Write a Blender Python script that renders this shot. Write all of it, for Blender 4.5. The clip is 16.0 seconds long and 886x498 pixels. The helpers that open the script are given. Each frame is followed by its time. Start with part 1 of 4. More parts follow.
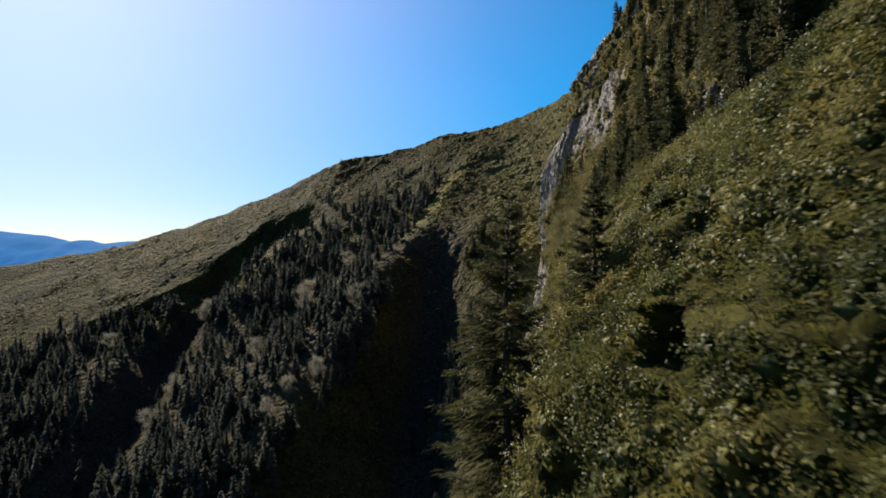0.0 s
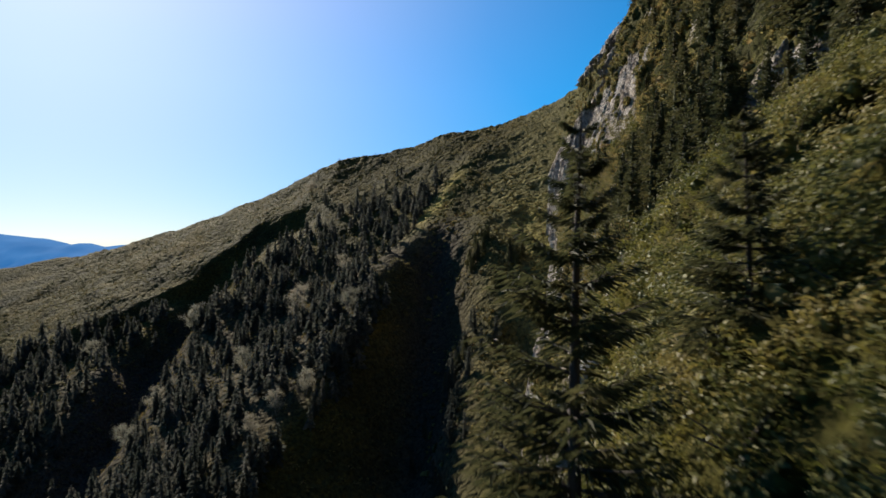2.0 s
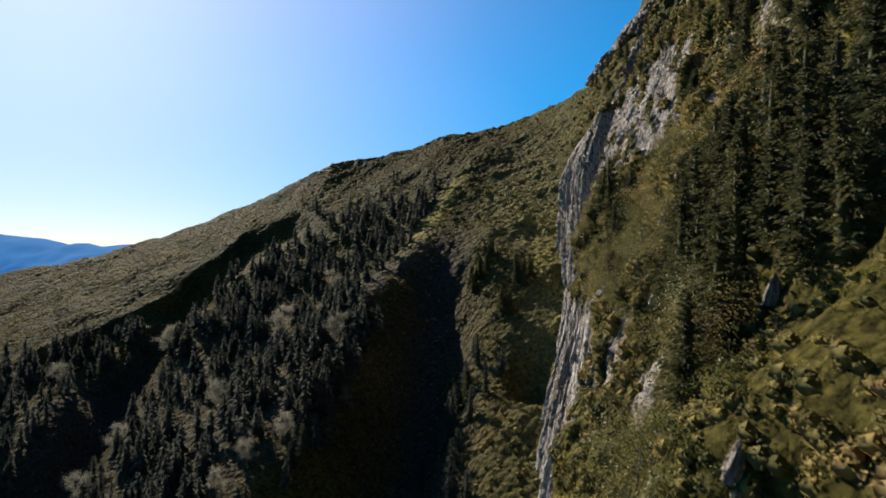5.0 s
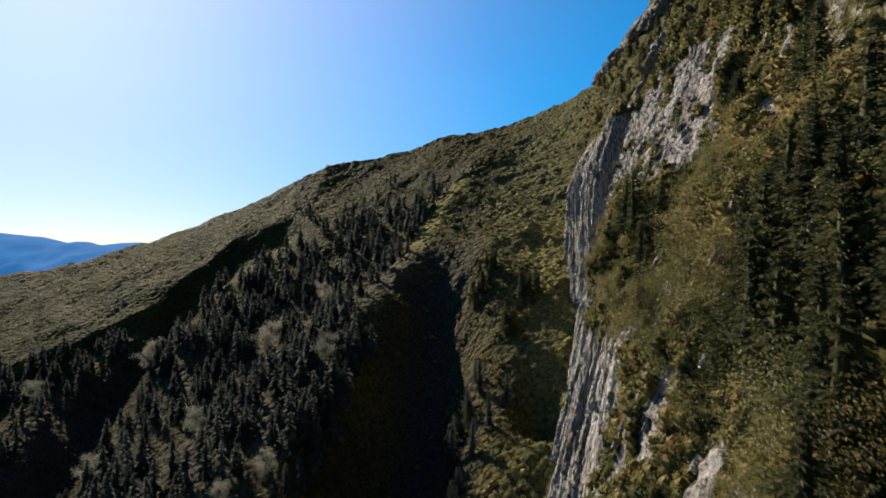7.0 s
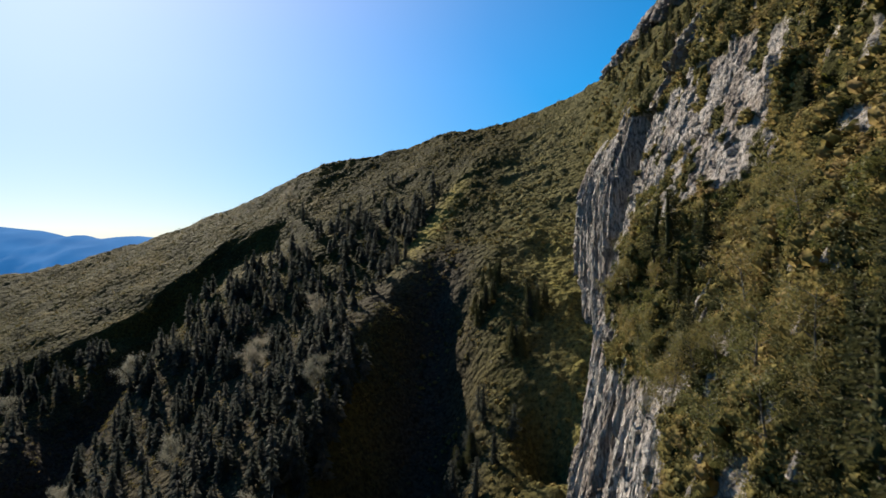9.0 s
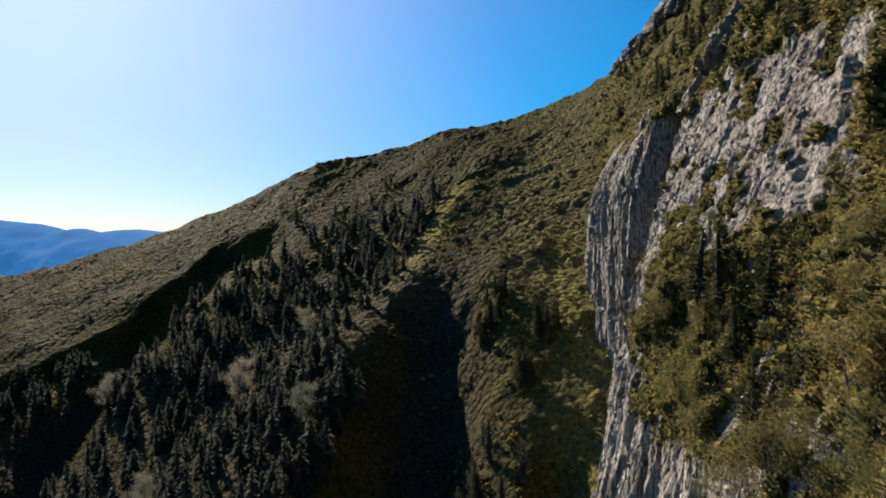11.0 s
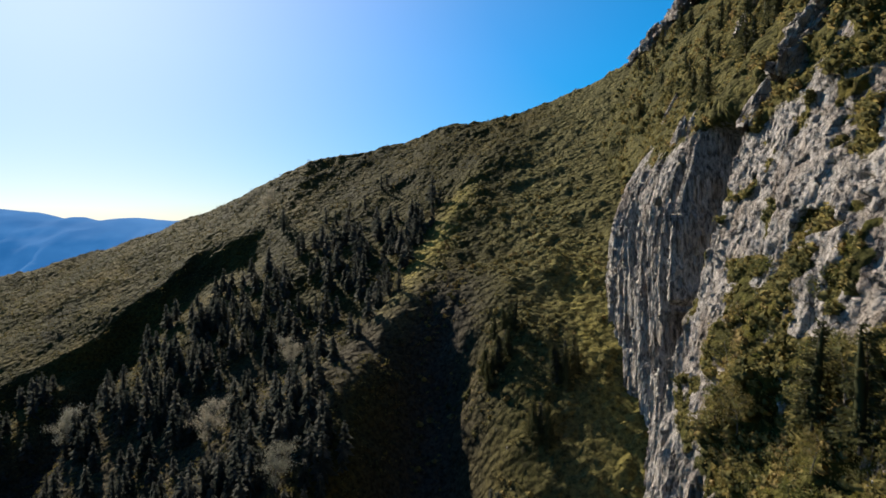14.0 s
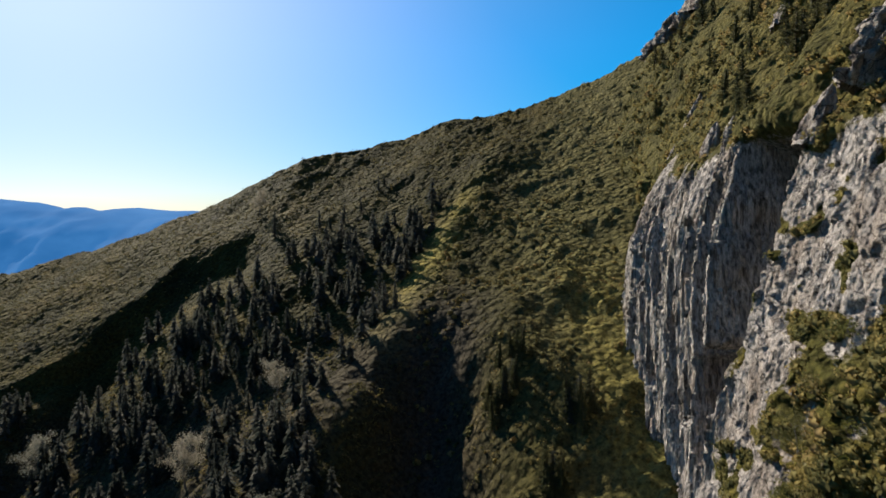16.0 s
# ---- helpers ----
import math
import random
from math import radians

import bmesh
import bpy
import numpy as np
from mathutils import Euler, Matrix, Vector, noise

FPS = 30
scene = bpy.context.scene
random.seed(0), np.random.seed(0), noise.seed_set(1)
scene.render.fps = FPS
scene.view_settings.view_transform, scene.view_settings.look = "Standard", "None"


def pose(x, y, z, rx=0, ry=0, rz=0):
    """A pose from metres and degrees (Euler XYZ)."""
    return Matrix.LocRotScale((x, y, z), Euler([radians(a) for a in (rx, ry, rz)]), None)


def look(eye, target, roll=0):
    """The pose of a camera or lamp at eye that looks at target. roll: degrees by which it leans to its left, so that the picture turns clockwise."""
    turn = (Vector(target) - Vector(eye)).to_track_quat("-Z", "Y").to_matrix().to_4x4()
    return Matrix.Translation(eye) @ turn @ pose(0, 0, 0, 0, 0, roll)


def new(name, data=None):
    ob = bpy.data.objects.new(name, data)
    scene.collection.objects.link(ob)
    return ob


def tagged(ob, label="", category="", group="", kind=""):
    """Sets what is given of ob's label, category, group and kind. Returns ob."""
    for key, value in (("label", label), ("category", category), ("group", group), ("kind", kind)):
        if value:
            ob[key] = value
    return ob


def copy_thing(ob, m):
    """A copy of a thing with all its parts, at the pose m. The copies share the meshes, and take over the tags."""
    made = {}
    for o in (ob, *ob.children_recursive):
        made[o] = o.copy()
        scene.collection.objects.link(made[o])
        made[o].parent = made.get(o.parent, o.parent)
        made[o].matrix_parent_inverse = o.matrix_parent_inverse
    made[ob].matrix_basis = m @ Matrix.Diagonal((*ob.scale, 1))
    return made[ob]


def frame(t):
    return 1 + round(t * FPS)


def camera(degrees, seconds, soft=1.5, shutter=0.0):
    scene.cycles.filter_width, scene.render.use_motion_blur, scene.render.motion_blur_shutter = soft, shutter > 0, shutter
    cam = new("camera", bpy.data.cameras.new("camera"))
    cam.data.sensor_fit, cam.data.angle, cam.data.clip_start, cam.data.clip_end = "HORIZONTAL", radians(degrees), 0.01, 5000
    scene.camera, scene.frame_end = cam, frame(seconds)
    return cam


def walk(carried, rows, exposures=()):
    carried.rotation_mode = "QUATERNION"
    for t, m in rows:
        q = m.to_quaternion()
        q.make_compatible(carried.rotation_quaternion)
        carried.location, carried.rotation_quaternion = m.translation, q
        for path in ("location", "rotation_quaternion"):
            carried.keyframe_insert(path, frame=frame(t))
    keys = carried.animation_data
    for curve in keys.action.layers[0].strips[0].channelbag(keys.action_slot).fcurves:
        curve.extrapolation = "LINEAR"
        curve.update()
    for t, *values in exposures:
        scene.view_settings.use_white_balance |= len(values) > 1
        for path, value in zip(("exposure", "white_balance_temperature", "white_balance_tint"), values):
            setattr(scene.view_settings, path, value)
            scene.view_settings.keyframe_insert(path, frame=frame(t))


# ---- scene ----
cam = camera(69.4, 16.0, soft=1.6, shutter=0.6)
METRES, EYE, TILT, LEAN, TURN = 120.0, 100.0, 0.0, 0.0, 0.0
ROWS = [
    (0.0, 0.0, 0.0, 0.0, 0.0, -0.0, 0.0),
    (0.5, 0.0004, 0.0282, -0.0002, 0.08, 0.05, 0.01),
    (1.0, 0.0006, 0.0598, -0.0007, 0.12, 0.11, 0.01),
    (1.5, 0.0009, 0.089, -0.0011, 0.14, 0.21, -0.0),
    (2.0, 0.0015, 0.1214, -0.0014, 0.17, 0.28, -0.0),
    (2.5, 0.0016, 0.1515, 0.001, 0.19, 0.35, 0.0),
    (3.0, 0.0009, 0.1824, 0.0092, 0.15, 0.41, -0.0),
    (3.5, 0.0013, 0.212, 0.0195, 0.15, 0.38, -0.01),
    (4.0, 0.0019, 0.2439, 0.0291, 0.15, 0.3, -0.01),
    (6.5, 0.0045, 0.3904, 0.0728, 0.14, 0.07, -0.01),
    (7.0, 0.0048, 0.421, 0.083, 0.14, -0.02, 0.0),
    (7.5, 0.0052, 0.4494, 0.0926, 0.14, -0.15, 0.01),
    (8.0, 0.0054, 0.48, 0.103, 0.14, -0.3, 0.0),
    (8.5, 0.0052, 0.508, 0.1128, 0.13, -0.51, 0.01),
    (9.0, 0.0055, 0.5386, 0.1233, 0.18, -0.69, 0.05),
    (11.5, 0.0053, 0.6848, 0.176, 0.26, -1.57, 0.1),
    (12.0, 0.005, 0.7157, 0.1879, 0.25, -1.76, 0.13),
    (12.5, 0.0049, 0.7443, 0.1988, 0.25, -1.97, 0.14),
    (13.0, 0.0045, 0.7752, 0.2101, 0.27, -2.18, 0.17),
    (13.5, 0.0044, 0.8039, 0.22, 0.26, -2.37, 0.16),
    (14.0, 0.0047, 0.8349, 0.2307, 0.3, -2.59, 0.16),
    (14.5, 0.0046, 0.8633, 0.2407, 0.32, -2.8, 0.15),
    (15.0, 0.0045, 0.8944, 0.2521, 0.33, -3.04, 0.17),
    (15.5, 0.0055, 0.923, 0.2625, 0.38, -3.28, 0.19),
    (16.0, 0.0084, 0.9539, 0.2747, 0.49, -3.58, 0.2),
]
walk(cam, [(t, pose(0, 0, EYE, TILT, LEAN, TURN) @ pose(METRES * x, METRES * y, METRES * z, 90 + pitch, roll, yaw)) for t, x, y, z, yaw, pitch, roll in ROWS])

# ---- light ----
SUN_AZ, SUN_EL = -33.0, 29.0          # degrees: left of the flight line (+y), above the horizon
world = bpy.data.worlds.new("sky")
scene.world = world
world.use_nodes = True
wn = world.node_tree.nodes
sky = wn.new("ShaderNodeTexSky")
sky.sky_type, sky.sun_disc = "NISHITA", False
sky.sun_elevation, sky.sun_rotation = radians(SUN_EL), radians(SUN_AZ)
sky.altitude, sky.air_density, sky.dust_density, sky.ozone_density = 1500, 1.0, 0.5, 2.0
wn["Background"].inputs["Strength"].default_value = 0.058
sun_way = Vector((math.sin(radians(SUN_AZ)) * math.cos(radians(SUN_EL)), math.cos(radians(SUN_AZ)) * math.cos(radians(SUN_EL)), math.sin(radians(SUN_EL))))
wl = world.node_tree.links
vivid = wn.new("ShaderNodeHueSaturation")
vivid.inputs["Saturation"].default_value = 1.16
# the bright hazy glow of the air all round the sun
way = wn.new("ShaderNodeTexCoord")
dot = wn.new("ShaderNodeVectorMath")
dot.operation = "DOT_PRODUCT"
dot.inputs[1].default_value = sun_way
wl.new(way.outputs["Generated"], dot.inputs[0])
fall = wn.new("ShaderNodeMath")
fall.operation, fall.inputs[1].default_value, fall.use_clamp = "POWER", 8.0, True
wl.new(dot.outputs["Value"], fall.inputs[0])
# deep blue away from the sun, pale near it
wide = wn.new("ShaderNodeMath")
wide.operation, wide.inputs[1].default_value, wide.use_clamp = "POWER", 4.0, True
wl.new(dot.outputs["Value"], wide.inputs[0])
hue = wn.new("ShaderNodeMix")
hue.data_type = "RGBA"
hue.inputs[6].default_value, hue.inputs[7].default_value = (0.24, 1.03, 1.38, 1), (0.71, 0.79, 0.98, 1)
# paler again low over the horizon
height = wn.new("ShaderNodeSeparateXYZ")
wl.new(way.outputs["Generated"], height.inputs[0])
low = wn.new("ShaderNodeMapRange")
low.inputs["From Min"].default_value, low.inputs["From Max"].default_value = 0.0, 0.30
low.inputs["To Min"].default_value, low.inputs["To Max"].default_value = 0.45, 0.0
wl.new(height.outputs["Z"], low.inputs["Value"])
pale = wn.new("ShaderNodeMath")
pale.operation, pale.use_clamp = "MULTIPLY_ADD", True
wl.new(low.outputs[0], pale.inputs[0])
wl.new(dot.outputs["Value"], pale.inputs[1])
wl.new(wide.outputs[0], pale.inputs[2])
wl.new(pale.outputs[0], hue.inputs[0])
# and less deep again in the half of the sky behind the flight
behind = wn.new("ShaderNodeMapRange")
behind.inputs["From Min"].default_value, behind.inputs["From Max"].default_value = 0.45, -0.25
wl.new(dot.outputs["Value"], behind.inputs["Value"])
rear = wn.new("ShaderNodeMix")
rear.data_type = "RGBA"
rear.inputs[7].default_value = (0.42, 0.44, 0.54, 1)
wl.new(behind.outputs[0], rear.inputs[0])
wl.new(hue.outputs[2], rear.inputs[6])
tint = wn.new("ShaderNodeMix")
tint.data_type, tint.blend_type, tint.inputs[0].default_value = "RGBA", "MULTIPLY", 1.0
wl.new(sky.outputs[0], tint.inputs[6])
wl.new(rear.outputs[2], tint.inputs[7])
# the haze dims the lowest band of the sky
veil = wn.new("ShaderNodeMapRange")
veil.inputs["From Max"].default_value, veil.inputs["To Min"].default_value = 0.24, 0.74
wl.new(height.outputs["Z"], veil.inputs["Value"])
dimmed = wn.new("ShaderNodeVectorMath")
dimmed.operation = "SCALE"
wl.new(tint.outputs[2], dimmed.inputs[0])
wl.new(veil.outputs[0], dimmed.inputs["Scale"])
wl.new(dimmed.outputs[0], vivid.inputs["Color"])
glow = wn.new("ShaderNodeMix")
glow.data_type, glow.blend_type = "RGBA", "ADD"
wl.new(fall.outputs[0], glow.inputs[0])
wl.new(vivid.outputs[0], glow.inputs[6])
glow.inputs[7].default_value = (4.8, 4.5, 4.8, 1)
wl.new(glow.outputs[2], wn["Background"].inputs["Color"])
sun = new("sun", bpy.data.lights.new("sun", "SUN"))
sun.data.energy, sun.data.angle, sun.data.color = 5.0, radians(0.5), (1.0, 0.90, 0.75)
sun.matrix_world = look(sun_way * 300, (0, 0, 0))
scene.view_settings.exposure = 0.85


# ---- noise and mesh helpers ----
def lattice(ix, iy, iz, seed):
    h = (ix.astype(np.int64) * 374761393 + iy.astype(np.int64) * 668265263 + iz.astype(np.int64) * 2147483647 + seed * 974711) & 0xFFFFFFFF
    h = ((h ^ (h >> 13)) * 1274126177) & 0xFFFFFFFF
    h = ((h ^ (h >> 16)) * 2246822519) & 0xFFFFFFFF
    return ((h ^ (h >> 15)) & 0xFFFFFF) / float(0xFFFFFF) * 2 - 1


def vnoise(x, y, z=0.0, seed=0):
    """Smooth value noise from -1 to 1 on arrays."""
    x, y, z = np.broadcast_arrays(np.asarray(x, float), np.asarray(y, float), np.asarray(z, float))
    ix, iy, iz = np.floor(x), np.floor(y), np.floor(z)
    fx, fy, fz = x - ix, y - iy, z - iz
    fx, fy, fz = (f * f * f * (f * (f * 6 - 15) + 10) for f in (fx, fy, fz))
    total = 0
    for dx in (0, 1):
        for dy in (0, 1):
            for dz in (0, 1):
                w = (fx if dx else 1 - fx) * (fy if dy else 1 - fy) * (fz if dz else 1 - fz)
                total = total + w * lattice(ix + dx, iy + dy, iz + dz, seed)
    return total


def fbm(x, y, z=0.0, octaves=4, seed=0):
    total, amp, norm = 0, 1.0, 0
    for k in range(octaves):
        f = 2.03 ** k
        total = total + amp * vnoise(np.asarray(x) * f, np.asarray(y) * f, np.asarray(z) * f, seed + 17 * k)
        norm += amp
        amp *= 0.5
    return total / norm


def ridged(x, y, z=0.0, octaves=4, seed=0):
    total, amp, norm = 0, 1.0, 0
    for k in range(octaves):
        f = 2.07 ** k
        total = total + amp * (1 - 2 * np.abs(vnoise(np.asarray(x) * f, np.asarray(y) * f, np.asarray(z) * f, seed + 31 * k)))
        norm += amp
        amp *= 0.5
    return total / norm


def step(a, b, v):
    u = np.clip((v - a) / (b - a), 0, 1)
    return u * u * (3 - 2 * u)


def link_mesh(name, verts, quads, material, parent=None, label="", smooth=False, attr=None):
    """One mesh object from arrays of corners and of faces (three or four corners each)."""
    verts, quads = np.asarray(verts, np.float32), np.asarray(quads, np.int32)
    me = bpy.data.meshes.new(name)
    n, k = quads.shape
    me.vertices.add(len(verts))
    me.vertices.foreach_set("co", verts.ravel())
    me.loops.add(n * k)
    me.loops.foreach_set("vertex_index", quads.ravel())
    me.polygons.add(n)
    me.polygons.foreach_set("loop_start", np.arange(n, dtype=np.int32) * k)
    if smooth:
        me.polygons.foreach_set("use_smooth", np.ones(n, bool))
    for key, values in (attr or {}).items():
        me.attributes.new(key, "FLOAT", "POINT").data.foreach_set("value", np.asarray(values, np.float32).ravel())
    me.update(calc_edges=True)
    me.materials.append(material)
    ob = new(name, me)
    if parent is not None:
        ob.parent = parent
    if label:
        tagged(ob, label)
    return ob


def grid_faces(n, m):
    i = np.arange(n - 1)[:, None] * m + np.arange(m - 1)[None, :]
    return np.stack([i, i + m, i + m + 1, i + 1], -1).reshape(-1, 4)


# ---- materials ----
def material(name):
    m = bpy.data.materials.new(name)
    m.use_nodes = True
    return m, m.node_tree.nodes, m.node_tree.links, m.node_tree.nodes["Principled BSDF"]


def noise_node(nodes, links, scale, detail=6.0, rough=0.6, stretch=None):
    co = nodes.new("ShaderNodeTexCoord")
    tex = nodes.new("ShaderNodeTexNoise")
    tex.inputs["Scale"].default_value, tex.inputs["Detail"].default_value, tex.inputs["Roughness"].default_value = scale, detail, rough
    if stretch:
        mp = nodes.new("ShaderNodeMapping")
        mp.inputs["Scale"].default_value = stretch
        links.new(co.outputs["Object"], mp.inputs["Vector"])
        links.new(mp.outputs[0], tex.inputs["Vector"])
    else:
        links.new(co.outputs["Object"], tex.inputs["Vector"])
    return tex.outputs["Fac"]


def ramp(nodes, links, source, stops):
    node = nodes.new("ShaderNodeValToRGB")
    while len(node.color_ramp.elements) < len(stops):
        node.color_ramp.elements.new(0.5)
    for el, (p, c) in zip(node.color_ramp.elements, stops):
        el.position, el.color = p, (*c, 1) if len(c) == 3 else (c[0], c[0], c[0], 1)
    links.new(source, node.inputs["Fac"])
    return node.outputs["Color"]


def mix(nodes, links, fac, a, b, blend="MIX"):
    node = nodes.new("ShaderNodeMix")
    node.data_type, node.blend_type = "RGBA", blend
    for key, v in ((0, fac), (6, a), (7, b)):
        if hasattr(v, "links"):
            links.new(v, node.inputs[key])
        elif key == 0:
            node.inputs[0].default_value = v
        else:
            node.inputs[key].default_value = (*v, 1)
    return node.outputs[2]


def bump(nodes, links, heights, strength, distance):
    node = nodes.new("ShaderNodeBump")
    node.inputs["Strength"].default_value, node.inputs["Distance"].default_value = strength, distance
    links.new(heights, node.inputs["Height"])
    return node.outputs["Normal"]


def turf_colour(nodes, links, gain):
    """Autumn mountain turf: olive, yellowed and dark brown patches."""
    big = ramp(nodes, links, noise_node(nodes, links, 0.045, 5), [(0.30, (0.026, 0.027, 0.011)), (0.5, (0.052, 0.049, 0.015)), (0.68, (0.085, 0.068, 0.018))])
    small = ramp(nodes, links, noise_node(nodes, links, 1.1, 8, 0.7), [(0.34, (0.25, 0.25, 0.25)), (0.54, (1.0, 1.0, 1.0)), (0.72, (1.6, 1.5, 1.2))])
    big = mix(nodes, links, 1.0, big, gain, "MULTIPLY")
    lush = nodes.new("ShaderNodeAttribute")
    lush.attribute_name = "lush"
    big = mix(nodes, links, lush.outputs["Fac"], big, mix(nodes, links, noise_node(nodes, links, 0.12, 5), (0.066, 0.063, 0.026), (0.165, 0.142, 0.05)))
    dry = nodes.new("ShaderNodeAttribute")
    dry.attribute_name = "dry"
    # grey-brown painted over the turf for the neutral tone of shade
    shade_tone = nodes.new("ShaderNodeAttribute")
    shade_tone.attribute_name = "shade_tone"
    big = mix(nodes, links, shade_tone.outputs["Fac"], mix(nodes, links, dry.outputs["Fac"], big, (0.27, 0.225, 0.055)), (0.056, 0.046, 0.035))
    return mix(nodes, links, 1.0, big, small, "MULTIPLY")


def cracks(nodes, links, scale, stretch):
    co, mp, tex = nodes.new("ShaderNodeTexCoord"), nodes.new("ShaderNodeMapping"), nodes.new("ShaderNodeTexVoronoi")
    wob = nodes.new("ShaderNodeTexNoise")
    wob.inputs["Scale"].default_value, wob.inputs["Detail"].default_value = 0.9, 5
    off = nodes.new("ShaderNodeVectorMath")
    off.operation = "MULTIPLY_ADD"
    links.new(co.outputs["Object"], wob.inputs["Vector"])
    links.new(wob.outputs["Color"], off.inputs[0])
    off.inputs[1].default_value = (1.6, 1.6, 1.6)
    links.new(co.outputs["Object"], off.inputs[2])
    mp.inputs["Scale"].default_value = stretch
    mp.inputs["Rotation"].default_value = (0.18, 0.1, 0)
    links.new(off.outputs[0], mp.inputs["Vector"])
    tex.feature, tex.inputs["Scale"].default_value = "DISTANCE_TO_EDGE", scale
    links.new(mp.outputs[0], tex.inputs["Vector"])
    return tex.outputs["Distance"]


def facet_height(nodes, links, scale, stretch, wobble=0.25):
    """Height of broken rock: each cell a small plane with a tilt and a depth of its own."""
    co, mp, tex, wob = (nodes.new("ShaderNode" + k) for k in ("TexCoord", "Mapping", "TexVoronoi", "TexNoise"))
    wob.inputs["Scale"].default_value, wob.inputs["Detail"].default_value = 1.4 * scale, 4
    links.new(co.outputs["Object"], wob.inputs["Vector"])
    off = nodes.new("ShaderNodeVectorMath")
    off.operation = "MULTIPLY_ADD"
    links.new(wob.outputs["Color"], off.inputs[0])
    off.inputs[1].default_value = (wobble / scale,) * 3
    links.new(co.outputs["Object"], off.inputs[2])
    mp.inputs["Scale"].default_value, mp.inputs["Rotation"].default_value = stretch, (0.32, 0.1, 0)
    links.new(off.outputs[0], mp.inputs["Vector"])
    links.new(mp.outputs[0], tex.inputs["Vector"])
    tex.inputs["Scale"].default_value = scale
    gone, tilt, h = nodes.new("ShaderNodeVectorMath"), nodes.new("ShaderNodeVectorMath"), nodes.new("ShaderNodeVectorMath")
    gone.operation, tilt.operation, h.operation = "SUBTRACT", "MULTIPLY_ADD", "DOT_PRODUCT"
    links.new(mp.outputs[0], gone.inputs[0])
    links.new(tex.outputs["Position"], gone.inputs[1])
    links.new(tex.outputs["Color"], tilt.inputs[0])
    tilt.inputs[1].default_value, tilt.inputs[2].default_value = (2 * scale,) * 3, (-scale,) * 3
    links.new(gone.outputs[0], h.inputs[0])
    links.new(tilt.outputs[0], h.inputs[1])
    deep = nodes.new("ShaderNodeMath")
    deep.operation, deep.inputs[1].default_value = "MULTIPLY_ADD", 0.5
    links.new(tex.outputs["Color"], deep.inputs[0])
    links.new(h.outputs["Value"], deep.inputs[2])
    return deep.outputs[0]


def rock_colour(nodes, links):
    base = ramp(nodes, links, noise_node(nodes, links, 3.0, 14, 0.88, (1, 1, 0.32)), [(0.35, (0.10, 0.093, 0.086)), (0.43, (0.30, 0.275, 0.25)), (0.52, (0.46, 0.42, 0.38)), (0.66, (0.68, 0.62, 0.56))])
    stain = ramp(nodes, links, noise_node(nodes, links, 0.16, 6, 0.6, (1, 1, 0.6)), [(0.36, (0.62, 0.57, 0.53)), (0.55, (1.0, 1.0, 1.0))])
    gap = ramp(nodes, links, cracks(nodes, links, 0.55, (1, 1, 0.6)), [(0.0, (0.25, 0.23, 0.22)), (0.045, (1.0, 1.0, 1.0))])
    fine = ramp(nodes, links, cracks(nodes, links, 2.2, (1, 1, 0.55)), [(0.0, (0.5, 0.48, 0.46)), (0.10, (1.0, 1.0, 1.0))])
    worn = mix(nodes, links, ramp(nodes, links, noise_node(nodes, links, 0.3, 5), [(0.36, (0, 0, 0)), (0.56, (1, 1, 1))]), (1, 1, 1), fine)
    streak = ramp(nodes, links, noise_node(nodes, links, 2.4, 8, 0.65, (1, 1, 0.07)), [(0.38, (0.26, 0.25, 0.24)), (0.52, (0.9, 0.9, 0.9)), (0.7, (1.25, 1.22, 1.18))])
    column = nodes.new("ShaderNodeAttribute")
    column.attribute_name = "column"
    streak = mix(nodes, links, column.outputs["Fac"], mix(nodes, links, 0.75, streak, (0.9, 0.9, 0.9)), streak)
    base = mix(nodes, links, 1.0, base, streak, "MULTIPLY")
    joints = mix(nodes, links, column.outputs["Fac"], mix(nodes, links, 1.0, gap, worn, "MULTIPLY"), (1, 1, 1))
    return mix(nodes, links, 1.0, mix(nodes, links, 1.0, base, stain, "MULTIPLY"), joints, "MULTIPLY")


